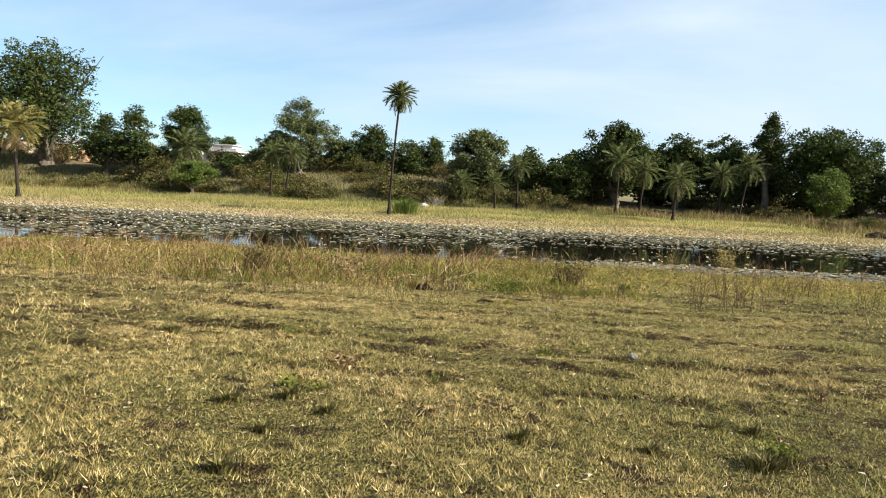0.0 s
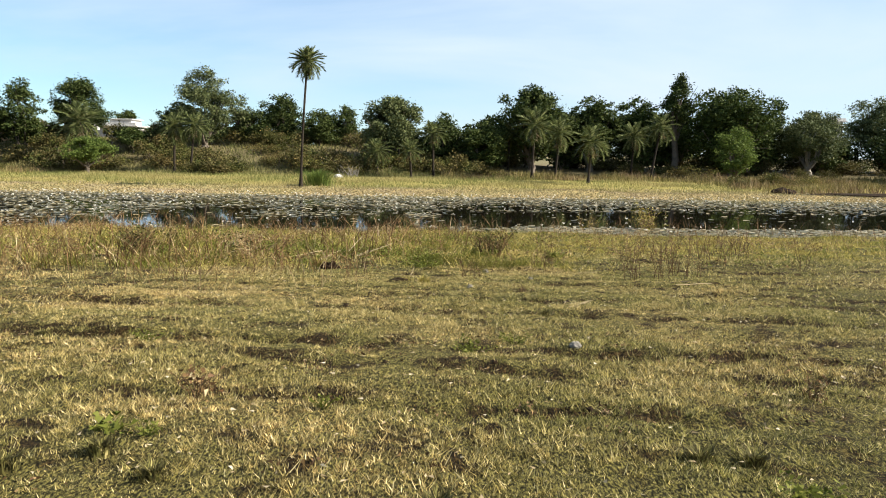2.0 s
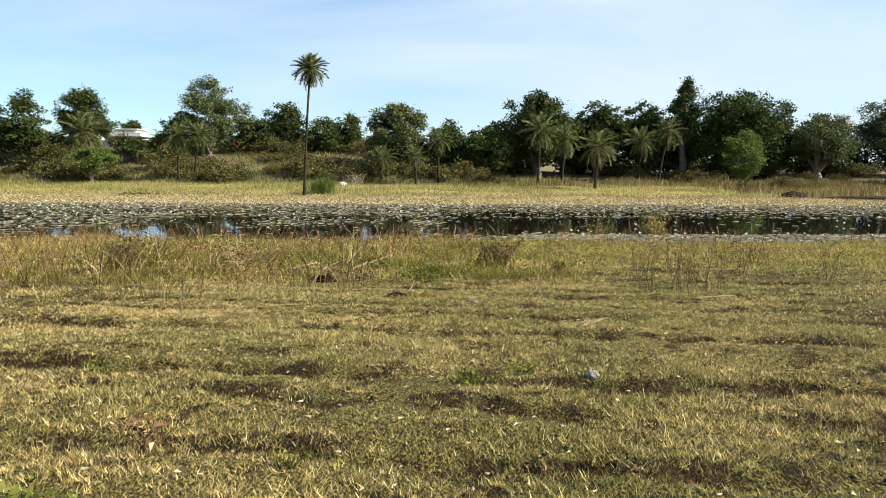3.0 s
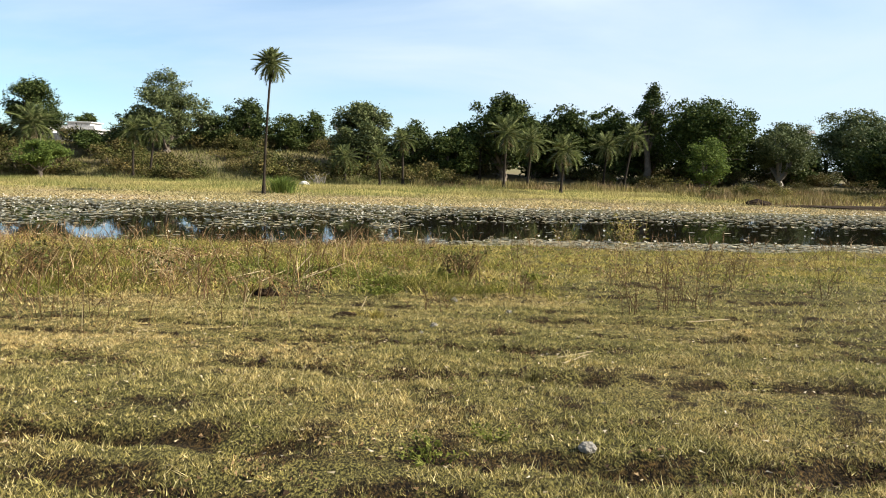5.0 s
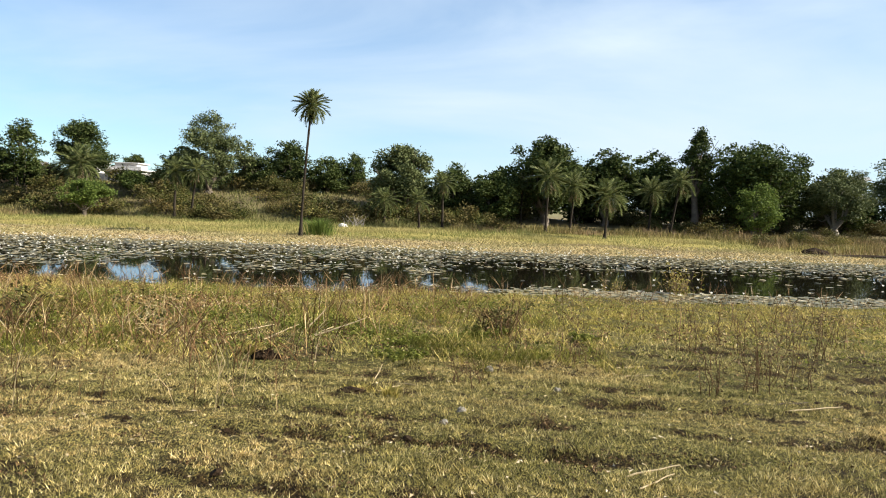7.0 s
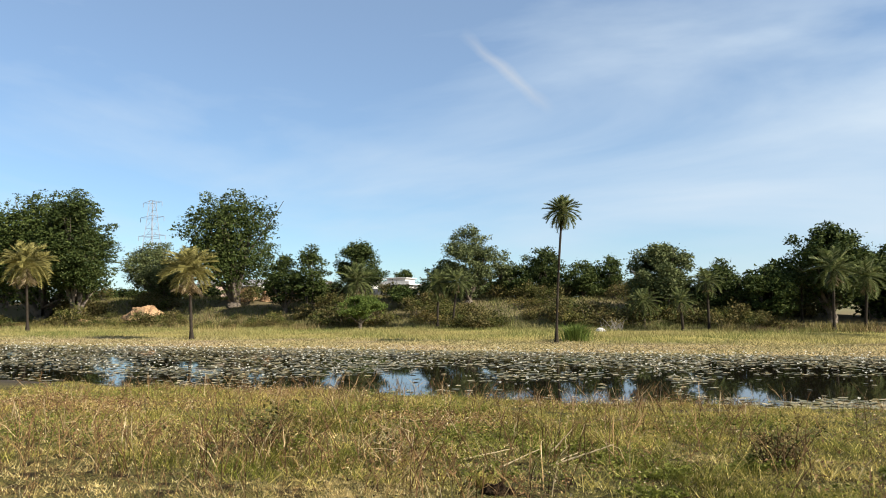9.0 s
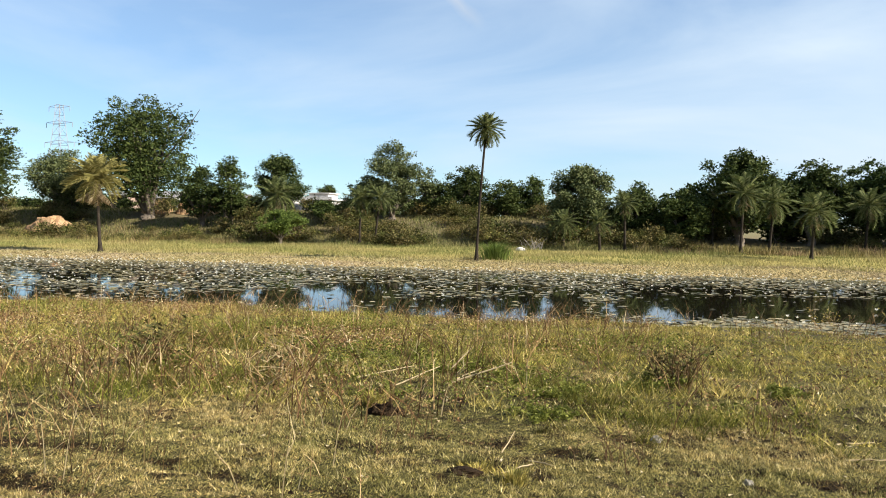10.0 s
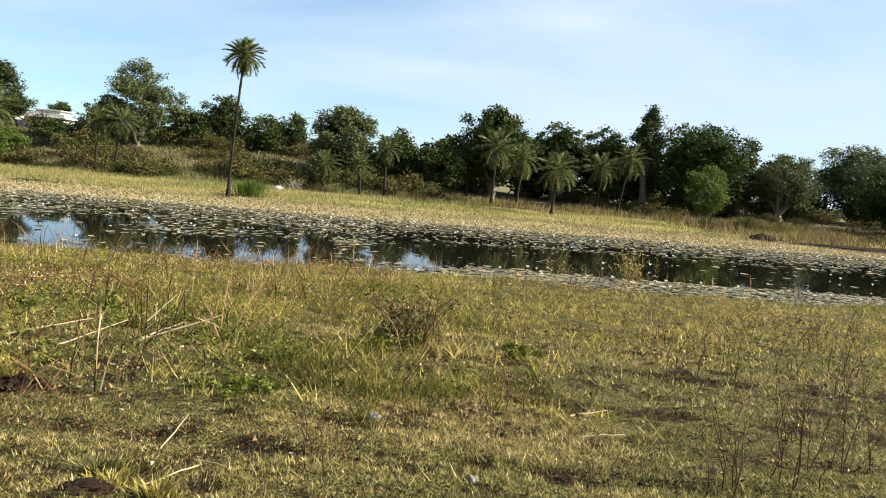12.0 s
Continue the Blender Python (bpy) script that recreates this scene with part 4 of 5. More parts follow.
# ---- shrubs of the far bank ----
def shrub_master(seed, leaf, w, h, n, size):
    r = np.random.default_rng(seed)
    t = thing("shrub", 0, 0, 0, "untidy olive-green shrub growing on the far bank", "shrub", "shrubs on the far bank")
    ls = [((r.uniform(-0.5, 0.5) * w, r.uniform(-0.5, 0.5) * w * 0.7, h * r.uniform(0.3, 0.65)), w * 0.3, w * 0.3, h * r.uniform(0.28, 0.42)) for _ in range(6)]
    v, f = cards(crown_points(n, ls, r, 0.1), size, r)
    part("foliage", np_mesh("foliage", v, f, leaf), None, t)
    stems = []
    for l in ls:
        for _ in range(2):
            e = np.array(l[0]) + r.normal(size=3) * 0.3
            stems.append([((0.1 * r.normal(), 0.1 * r.normal(), -0.2), 0.05), (e * 0.5 + r.normal(size=3) * 0.1, 0.03), (e, 0.01)])
    v, f = tubes(stems, 4)
    part("stem", np_mesh("stem", v, f, M_BARK), None, t)
    return t


sr = np.random.default_rng(11)
MASTERS = [shrub_master(100 + k, M_SHRUB_DRY if k == 2 else M_SHRUB, w, h, 1300, s * 0.5) for k, (w, h, s) in enumerate(((4.2, 2.4, 0.30), (3.2, 2.8, 0.26), (5.0, 1.9, 0.28), (3.6, 2.2, 0.32), (2.6, 1.6, 0.2)))]
spots = []
for k in range(300):
    row = k % 5
    sx = -112 + 195 * ((k * 0.618034) % 1.0)
    sy = (104.5, 108.5, 112.5, 117.5, 123)[row] + sr.uniform(-1.6, 1.6)
    if row < 1 and (sx > 12 or sr.uniform() < 0.3):
        sy += 4
    if (-92 < sx < -83.5 and sy < 114) or (-79.5 < sx < -73.5 and sy < 127) or (-73 < sx < -64 and sy < 127):
        continue
    if sx > 9 and k % 5 < 3 and k % 7:
        continue
    spots.append((sx, sy, sr.uniform(0.65, 1.35)))
for k in range(26):
    spots.append((39 + (k * 0.618034 % 1.0) * 52, 86 + (k % 4) * 4 + sr.uniform(-1.5, 1.5), sr.uniform(0.4, 0.7)))
for k in range(64):
    spots.append((-112 + (k * 0.618034 % 1.0) * 58, 100.5 + (k % 5) * 2.6 + sr.uniform(-1, 1), sr.uniform(0.3, 0.62)))
for k, (sx, sy, sc) in enumerate(spots):
    m = pose(sx, sy, float(height(sx, sy)) - 0.05, 0, 0, sr.uniform(0, 360)) @ Matrix.Diagonal((sc, sc, sc * sr.uniform(0.75, 1.15), 1))
    mk = k % 5
    if k < 5:
        MASTERS[mk].matrix_basis = m
    else:
        ob = copy_thing(MASTERS[mk], Matrix.Identity(4))
        ob.matrix_basis = m


# ---- village on the rise ----
def quad_box(x0, x1, y0, y1, z0, z1, bevel=0.0):
    return box_bm(bmesh.new(), x0, x1, y0, y1, z0, z1, bevel)


def window_part(parent, x, y, z, w, h, frame_mat):
    win = part("window", quad_box(x - w / 2, x + w / 2, y - 0.02, y + 0.05, z, z + h), M_DARKHOLE, parent, "dark window opening")
    for sx0, sx1, sz0, sz1 in ((x - w / 2 - 0.08, x - w / 2, z - 0.08, z + h + 0.08), (x + w / 2, x + w / 2 + 0.08, z - 0.08, z + h + 0.08), (x - w / 2, x + w / 2, z - 0.08, z), (x - w / 2, x + w / 2, z + h, z + h + 0.08)):
        part("frame", quad_box(sx0, sx1, y - 0.06, y + 0.03, sz0, sz1), frame_mat, win)


def flat_house(x, y, w, d, z0, h, label, wall, upper=None, rz=0.0):
    t = thing("house", x, y, z0, label, "house", rz=rz)
    part("wall", quad_box(-w / 2, w / 2, 0, d, -2.5, h), wall, t)
    part("roof", quad_box(-w / 2 - 0.5, w / 2 + 0.5, -0.7, d + 0.4, h, h + 0.22, 0.03), M_WHITEWASH, t, "flat concrete roof slab")
    part("parapet", quad_box(-w / 2 - 0.3, w / 2 + 0.3, -0.45, -0.25, h + 0.22, h + 0.7, 0.02), M_WHITEWASH, t)
    part("door", quad_box(-0.5, 0.5, -0.03, 0.05, 0, 2.05), M_DARKHOLE, t, "dark open doorway")
    for wx in (-w * 0.32, w * 0.30):
        window_part(t, wx, -0.03, 0.95, 1.1, 1.15, M_WHITEWASH)
    if upper:
        u0, u1, uh = upper
        part("upper_room", quad_box(u0, u1, 1.0, d, h + 0.22, h + uh, 0.02), wall, t)
        part("upper_roof", quad_box(u0 - 0.35, u1 + 0.35, 0.6, d + 0.3, h + uh, h + uh + 0.18, 0.02), M_WHITEWASH, t)
    return t


def gable_house(x, y, w, d, z0, h, label, wall, roof):
    t = thing("house", x, y, z0, label, "house")
    part("wall", quad_box(-w / 2, w / 2, 0, d, -2.5, h), wall, t)
    bm = bmesh.new()
    pts = [(-w / 2 - 0.4, -0.5, h - 0.15), (w / 2 + 0.4, -0.5, h - 0.15), (w / 2 + 0.4, d / 2, h + 1.2), (-w / 2 - 0.4, d / 2, h + 1.2), (w / 2 + 0.4, d + 0.5, h - 0.15), (-w / 2 - 0.4, d + 0.5, h - 0.15)]
    v = [bm.verts.new(p) for p in pts] + [bm.verts.new((p[0], p[1], p[2] + 0.12)) for p in pts]
    for q in ((0, 3, 2, 1), (3, 5, 4, 2), (6, 7, 8, 9), (9, 8, 10, 11), (0, 1, 7, 6), (4, 5, 11, 10), (1, 2, 8, 7), (2, 4, 10, 8), (3, 0, 6, 9), (5, 3, 9, 11)):
        bm.faces.new([v[i] for i in q])
    part("roof", bm, roof, t, "grey sloping sheet roof")
    part("door", quad_box(-0.45, 0.45, -0.03, 0.05, 0, 2.0), M_DARKHOLE, t)
    window_part(t, w * 0.3, -0.03, 0.9, 0.9, 1.0, wall)
    return t


flat_house(-54.4, 140, 6.4, 6, 3.2, 2.4, "low white flat-roofed house among shrubs", M_WHITEWASH, (-1.8, 2.2, 1.3))
gable_house(-70.0, 134, 7.0, 5, 2.9, 2.3, "small pink-walled house with a grey roof", M_PINKWALL, M_ROOF)
flat_house(-62.0, 141, 5.0, 5, 4.4, 2.5, "grey-white house half hidden by a tree", M_WHITEWASH)
flat_house(-91.5, 132, 4.0, 5, 3.6, 2.4, "small grey house behind the large trees", M_PINKWALL)
gable_house(-82.5, 133, 4.5, 5, 3.8, 1.9, "pale hut under the large tree", M_WHITEWASH, M_ROOF)
flat_house(87, 152, 3.2, 5, 6.4, 3.0, "white building glimpsed between far trees", M_WHITEWASH)


def pylon(x, y, top):
    z0 = float(height(x, y))
    t = thing("pylon", x, y, z0, "tall grey steel lattice power pylon, far off", "pylon")
    H = top - z0

    def half(z):
        return 5.2 * (1 - z / H) ** 1.2 + 1.2

    legs = [(a, b2) for a in (-1, 1) for b2 in (-1, 1)]
    levels = [H * q / 11 for q in range(12)]
    for a, b2 in legs:
        v, f = tubes([[((a * half(z), b2 * half(z), z), 0.17) for z in levels]], 4)
        part("leg", np_mesh("leg", v, f, M_STEEL), None, t)
    br = []
    for z1, z2 in zip(levels, levels[1:]):
        for s in (-1, 1):
            br += [[((-half(z1), s * half(z1), z1), 0.08), ((half(z2), s * half(z2), z2), 0.08)], [((half(z1), s * half(z1), z1), 0.08), ((-half(z2), s * half(z2), z2), 0.08)]]
            br += [[((s * half(z1), -half(z1), z1), 0.08), ((s * half(z2), half(z2), z2), 0.08)], [((-half(z2), s * half(z2), z2), 0.11), ((half(z2), s * half(z2), z2), 0.08)]]
    v, f = tubes(br, 4)
    part("bracing", np_mesh("bracing", v, f, M_STEEL), None, t)
    for z, w in ((H * 0.66, 8.5), (H * 0.84, 7.5), (H * 0.985, 6.0)):
        arm = [[((-w, 0, z), 0.09), ((0, -0.7, z + 0.9), 0.12), ((w, 0, z), 0.09)], [((-w, 0, z), 0.09), ((0, 0.7, z - 0.4), 0.12), ((w, 0, z), 0.09)]]
        v, f = tubes(arm, 4)
        a = part("crossarm", np_mesh("crossarm", v, f, M_STEEL), None, t)
        for s in (-1, 1):
            v, f = tubes([[((s * w, 0, z), 0.14), ((s * w, 0, z - 2.4), 0.14)]], 6)
            part("insulator", np_mesh("insulator", v, f, M_STEEL), None, a)


pylon(-266, 320, 57.4)


# ---- earth, stones, driftwood ----
def lump(name, x, y, w, d, h, mat, label, category, seed, rough=0.25, sink=0.25):
    bm = bmesh.new()
    bmesh.ops.create_icosphere(bm, subdivisions=4, radius=1)
    o = Vector((seed * 3.7, seed * 1.3, 0))
    for v in bm.verts:
        k = 1 + rough * noise.noise(v.co * 1.8 + o) + rough * 0.5 * noise.noise(v.co * 5 + o)
        v.co *= k
        v.co = Vector((v.co.x * w / 2, v.co.y * d / 2, v.co.z * h))
    me = bpy.data.meshes.new(name)
    bm.to_mesh(me)
    bm.free()
    me.materials.append(mat)
    ob = new(name, me)
    ob.location = (x, y, float(height(x, y)) - h * sink * 0.3)
    return tagged(ob, label, category)


lump("earth_bank", -87.8, 110, 8, 5, 2.7, M_EARTH, "bare orange earth bank cut into the slope", "earth bank", 1)
lump("earth_bank", -76.5, 122, 6, 4, 2.0, M_EARTH, "bare tan earth bank below the houses", "earth bank", 2)
lump("earth_bank", -66.5, 121, 4.5, 4, 2.0, M_EARTH, "small bare orange earth heap", "earth bank", 3)
lump("earth_bank", -70.5, 122, 4.0, 3, 2.2, M_EARTH, "pale dusty earth heap beside a house", "earth bank", 4)
lump("earth_bank", -99.0, 106, 9, 4, 1.3, M_EARTH, "low reddish earth bank behind grass", "earth bank", 5)
lump("mud_bank", 62, 73, 48, 5, 0.6, M_SOIL, "low dark muddy bank at the water's far edge", "mud bank", 14)
lump("mud_mound", 39.3, 77, 2.8, 2.0, 0.75, M_SOIL, "dark brown mud mound on the far shore", "mound", 6)
lump("white_sack", -9.5, 98, 1.3, 0.7, 0.45, M_WHITEWASH, "white sack lying at the foot of shrubs", "sack", 7, 0.15)
lump("clod", -1.01, 15.95, 0.30, 0.2, 0.15, M_SOIL, "black clod of dug earth in the grass", "clod", 8, 0.4)
# flat dark lump in place of the shade inside a straw-covered hollow
lump("clod", 0.5, 13.65, 0.34, 0.2, 0.05, M_SOIL, "low dark lump standing in for a shaded hollow", "clod", 10, 0.4)
lump("stone", 2.95, 14.12, 0.10, 0.08, 0.045, M_STONE, "small pale stone in the grass", "stone", 11)
lump("stone", 2.26, 15.73, 0.12, 0.08, 0.06, M_STONE, "small pale stone beside dry weeds", "stone", 12)
lump("stone", 1.55, 12.55, 0.09, 0.07, 0.05, M_STONE, "small whitish stone on a furrow", "stone", 13)


def twig_thing(name, x, y, seed, label, category, height_m, count, spread, mat, radius=0.006, leaves=0, leaf_mat=None, leaf_size=0.03, splay=0.5, fork=3, group=""):
    """A dry plant: stems with side twigs, and leaves if any."""
    r = np.random.default_rng(seed)
    z0 = float(height(x, y))
    t = thing(name, x, y, z0 - 0.01, label, category, group)
    tips = []
    for k in range(count):
        a = r.uniform(0, 2 * np.pi)
        h = height_m * r.uniform(0.6, 1.05)
        foot = np.array([r.normal() * spread, r.normal() * spread, 0])
        lean = np.array([math.cos(a), math.sin(a), 0]) * h * splay * r.uniform(0.2, 1)
        pts = [(foot, radius)]
        for q in range(1, 6):
            s = q / 5
            pts.append((foot + lean * s ** 1.3 + np.array([r.normal() * 0.015, r.normal() * 0.015, h * s]) , radius * (1 - 0.75 * s)))
        paths = [pts]
        for _ in range(fork):
            q = r.integers(1, 5)
            b0 = pts[q][0]
            e = b0 + np.array([r.normal() * 0.18, r.normal() * 0.18, abs(r.normal()) * 0.18 + 0.05]) * height_m
            paths.append([(b0, radius * 0.5), ((b0 + e) / 2 + r.normal(size=3) * 0.01, radius * 0.35), (e, radius * 0.15)])
            tips += [e, (b0 + e) / 2]
        tips.append(pts[-1][0])
        v, f = tubes(paths, 4)
        part("stem", np_mesh("stem", v, f, mat), None, t)
    if leaves:
        tips = np.array(tips)
        c = tips[r.integers(0, len(tips), leaves)] + r.normal(size=(leaves, 3)) * leaf_size * 1.2
        c[:, 2] = np.maximum(c[:, 2], 0.02)
        v, f = cards(c, leaf_size, r)
        part("foliage", np_mesh("foliage", v, f, leaf_mat), None, t)
    return t


def tussock(x, y, seed, h, w, n, mat, label, name="grass_tussock", kind=""):
    """A thick tuft of grass, blades bending outwards."""
    r = np.random.default_rng(seed)
    a = r.uniform(0, 2 * np.pi, n)
    d = np.abs(r.normal(0, 0.4, n)) * w / 2
    root = np.stack([d * np.cos(a), d * np.sin(a), np.zeros(n)], -1)
    hh = h * r.uniform(0.5, 1.1, n)
    b = a + r.normal(0, 0.5, n)
    out = np.stack([np.cos(b), np.sin(b), np.zeros(n)], -1) * (hh * r.uniform(0.2, 1.1, n))[:, None]
    s = np.stack([-np.sin(a), np.cos(a), np.zeros(n)], -1) * (0.004 + 0.02 * h)
    up = np.zeros((n, 3))
    up[:, 2] = hh
    mid = root + up * 0.65 + out * 0.35
    v = np.stack([root - s, root + s, mid + s * 0.7, mid - s * 0.7, root + up + out], 1).reshape(-1, 3)
    k = np.arange(n)[:, None] * 5
    ob = new(name, np_mesh(name, v, [k + np.array([[0, 1, 2, 3]]), k + np.array([[3, 2, 4]])], mat))
    ob.location = (x, y, float(height(x, y)) - 0.015)
    return tagged(ob, label, "grass tuft", kind=kind)


def leaf_weed(x, y, seed, h, w, n, label, size=0.035):
    r = np.random.default_rng(seed)
    z0 = float(height(x, y))
    t = thing("green_weed", x, y, z0 - 0.01, label, "weed")
    tips = []
    for k in range(10):
        a = r.uniform(0, 6.28)
        e = np.array([math.cos(a) * w / 2 * r.uniform(0.1, 1), math.sin(a) * w / 2 * r.uniform(0.1, 1), h * r.uniform(0.6, 1)])
        v, f = tubes([[((0.2 * e[0], 0.2 * e[1], 0), 0.004), (e * 0.55, 0.003), (e, 0.0015)]], 4)
        part("stem", np_mesh("stem", v, f, M_WEED), None, t)
        tips.append(e)
    tips = np.array(tips)
    c = tips[r.integers(0, 10, n)] * r.uniform(0.35, 1.05, (n, 1)) + r.normal(size=(n, 3)) * size
    c[:, 2] = np.maximum(c[:, 2], 0.015)
    v, f = cards(c, size, r)
    part("foliage", np_mesh("foliage", v, f, M_WEED), None, t)
    return t


# plants of the near field
twig_thing("dry_weed", -0.80, 6.05, 1, "dry brown weed with curled pale leaves, bent over", "weed", 0.26, 10, 0.07, M_DARKSTEM, 0.007, 80, M_DRYSTEM, 0.026, 1.1, 5)
twig_thing("dry_weed", 3.9, 6.0, 2, "dry brown weed with curled leaves", "weed", 0.24, 8, 0.05, M_DARKSTEM, 0.006, 44, M_DRYSTEM, 0.022, 0.9, 4)
# rank tufts in the turf; dark blades also stand in for shaded hollows
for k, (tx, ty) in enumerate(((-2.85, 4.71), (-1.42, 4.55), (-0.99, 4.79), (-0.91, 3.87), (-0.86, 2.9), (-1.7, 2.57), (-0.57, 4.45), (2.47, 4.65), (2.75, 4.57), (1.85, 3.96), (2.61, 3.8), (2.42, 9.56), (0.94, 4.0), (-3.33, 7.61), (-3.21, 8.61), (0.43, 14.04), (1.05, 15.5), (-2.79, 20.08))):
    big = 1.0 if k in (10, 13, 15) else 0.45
    tussock(tx, ty, 1 + k, 0.07 + 0.05 * big, 0.46 * big + 0.06, int(420 * big), M_TUFT_HOLLOW, "dark rank grass tussock, also standing in for shaded hollows in short turf", kind="stuff")
tussock(0.6, 13.85, 5, 0.10, 0.55, 240, M_GRASS_MID, "flattened straw tuft over a dark hollow")
tussock(0.95, 13.6, 6, 0.13, 0.4, 200, M_GRASS_MID, "long straw tuft leaning over the dark hollow")
tussock(-1.24, 16.4, 7, 0.2, 0.5, 320, M_GRASS_MID, "rank grass tuft before taller growth")
leaf_weed(2.78, 4.02, 1, 0.13, 0.42, 170, "low bright green leafy weed in turf", 0.022)
leaf_weed(1.40, 7.70, 2, 0.14, 0.6, 150, "thin green weed among grass", 0.02)
leaf_weed(-0.80, 5.0, 3, 0.10, 0.22, 60, "small green weed in short grass", 0.018)
leaf_weed(1.85, 8.1, 4, 0.12, 0.4, 90, "thin green weed among grass", 0.02)
leaf_weed(-1.85, 7.9, 5, 0.16, 0.4, 90, "thin green weed among grass", 0.02)
leaf_weed(0.18, 5.6, 6, 0.10, 0.25, 60, "small green weed in short grass", 0.016)
leaf_weed(-1.05, 5.1, 14, 0.08, 0.3, 50, "pale green grassy weed in turf", 0.03)

# rank growth before the water
twig_thing("dead_bush", 2.75, 19.8, 3, "leaning bush of dark bare branches over green weeds", "bush", 0.75, 26, 0.2, M_DARKSTEM, 0.013, 420, M_SHRUB, 0.04, 1.3, 6)
leaf_weed(2.35, 19.4, 7, 0.22, 1.8, 760, "dense green weed at the foot of a bush", 0.032)
twig_thing("dead_bush", -5.78, 18.3, 4, "tangle of brown stems over dark green weeds", "bush", 0.85, 28, 0.3, M_DARKSTEM, 0.010, 360, M_SHRUB, 0.05, 0.9, 5)
twig_thing("dead_bush", -3.2, 17.6, 5, "tangle of reddish-brown bare stems", "bush", 0.75, 24, 0.3, M_DRYSTEM, 0.010, 160, M_SHRUB, 0.04, 0.8, 5)
leaf_weed(-5.3, 18.2, 8, 0.35, 1.0, 420, "dark green weed under dry stems", 0.034)
for k, (wx, wy, ww, wh) in enumerate(((-3.06, 20.7, 1.8, 0.35), (-2.2, 21.3, 1.4, 0.3), (-4.2, 21.8, 1.6, 0.3), (-0.9, 19.9, 1.2, 0.35), (0.3, 19.0, 1.2, 0.3), (1.2, 18.0, 1.0, 0.25), (-1.5, 17.3, 1.0, 0.22), (0.9, 16.4, 0.9, 0.22), (-5.6, 23.0, 1.6, 0.3), (4.2, 19.5, 1.0, 0.18), (-4.9, 27.3, 2.2, 0.3), (-8.0, 20.5, 1.4, 0.3))):
    leaf_weed(wx, wy, 20 + k, wh * 0.62, ww * 1.5, 760, "spreading green weeds before the pond", 0.032)

for k, (sx, sy, sh) in enumerate(((6.81, 18.6, 0.95), (8.16, 19.3, 1.05), (7.93, 17.6, 0.95), (5.52, 14.4, 1.0), (4.96, 14.2, 0.75), (6.3, 15.6, 0.6), (5.9, 17.8, 0.6), (9.4, 19.5, 0.9), (7.2, 21.2, 0.8), (9.0, 16.2, 0.9), (6.0, 14.9, 1.05), (1.76, 14.5, 0.45), (2.55, 12.3, 0.25), (3.4, 16.2, 0.5), (4.4, 20.6, 0.5), (10.2, 21.5, 0.7), (3.9, 17.0, 0.35), (-0.4, 15.0, 0.45), (-2.4, 16.2, 0.5), (-4.5, 16.8, 0.6), (-6.6, 16.5, 0.65), (-7.4, 18.2, 0.7))):
    twig_thing("dry_stalk", sx, sy, 40 + k, "tall thin brown weed stalks, nearly leafless", "weed", sh, 6, 0.15, M_DARKSTEM, 0.007, 34, M_DARKSTEM, 0.024, 0.35, 4, "dry stalks on the bank")
twig_thing("pond_bush", 12.6, 38.1, 90, "pale feathery bush standing in shallow water", "bush", 1.35, 26, 0.3, M_DRYSTEM, 0.010, 420, M_GRASS_MID, 0.06, 0.7, 6)
twig_thing("pond_bush", 9.6, 37.0, 91, "thin dry stems standing in shallow water", "bush", 0.8, 12, 0.4, M_DRYSTEM, 0.008, 60, M_GRASS_MID, 0.05, 0.4, 4)
twig_thing("driftwood", -8.4, 100, 92, "heap of bare grey dead branches", "dead branches", 1.6, 14, 0.7, M_PALEBARK, 0.05, 0, None, 0.1, 1.2, 4)


def stick(x0, y0, z0, x1, y1, z1, r0, label, mat, seed):
    rr = np.random.default_rng(seed)
    a, b2 = np.array([x0, y0, z0]), np.array([x1, y1, z1])
    g = np.array([x0, y0, float(height(x0, y0))])
    pts = [(a + (b2 - a) * s + rr.normal(size=3) * 0.004, r0 * (1 - 0.5 * s)) for s in np.linspace(0, 1, 7)]
    pts[0] = (g, r0)
    v, f = tubes([[(p - g, q) for p, q in pts]], 6)
    ob = new("stick", np_mesh("stick", v, f, mat, True))
    ob.location = g
    return tagged(ob, label, "stick")


stick(-0.75, 18.6, -1.2, 0.22, 18.9, -0.86, 0.018, "pale dead stick propped in weeds", M_LITTER, 1)
stick(-1.0, 19.6, -1.25, -0.6, 19.9, -0.8, 0.016, "pale bent dead stick in weeds", M_LITTER, 2)
stick(2.9, 10.8, -0.73, 3.35, 10.95, -0.69, 0.010, "short pale stick lying on a furrow", M_LITTER, 3)
stick(4.1, 15.4, -1.0, 4.55, 15.5, -1.0, 0.012, "short pale stick lying on turf", M_LITTER, 4)
stick(5.0, 13.6, -0.9, 5.8, 13.7, -0.86, 0.012, "dark dead stick lying among stalks", M_BARK, 5)

# dead sticks and twigs lying on the bank
stick(-2.27, 18.45, -1.17, -1.59, 19.50, -1.13, 0.014, "pale dead stick lying among weeds", M_LITTER, 20)
stick(-1.52, 18.15, -1.19, -1.13, 19.63, -1.14, 0.013, "pale dead stick lying among weeds", M_LITTER, 21)
stick(-0.78, 18.54, -1.19, -0.40, 19.58, -1.12, 0.013, "pale dead stick lying among weeds", M_LITTER, 22)
stick(0.72, 14.46, -0.94, 0.78, 15.01, -0.86, 0.008, "pale dead stick lying among weeds", M_LITTER, 23)
stick(1.00, 14.31, -0.94, 1.26, 14.14, -0.91, 0.008, "pale dead stick lying among weeds", M_LITTER, 24)
stick(4.16, 16.00, -1.02, 4.69, 16.49, -1.09, 0.01, "pale dead stick lying among weeds", M_LITTER, 25)
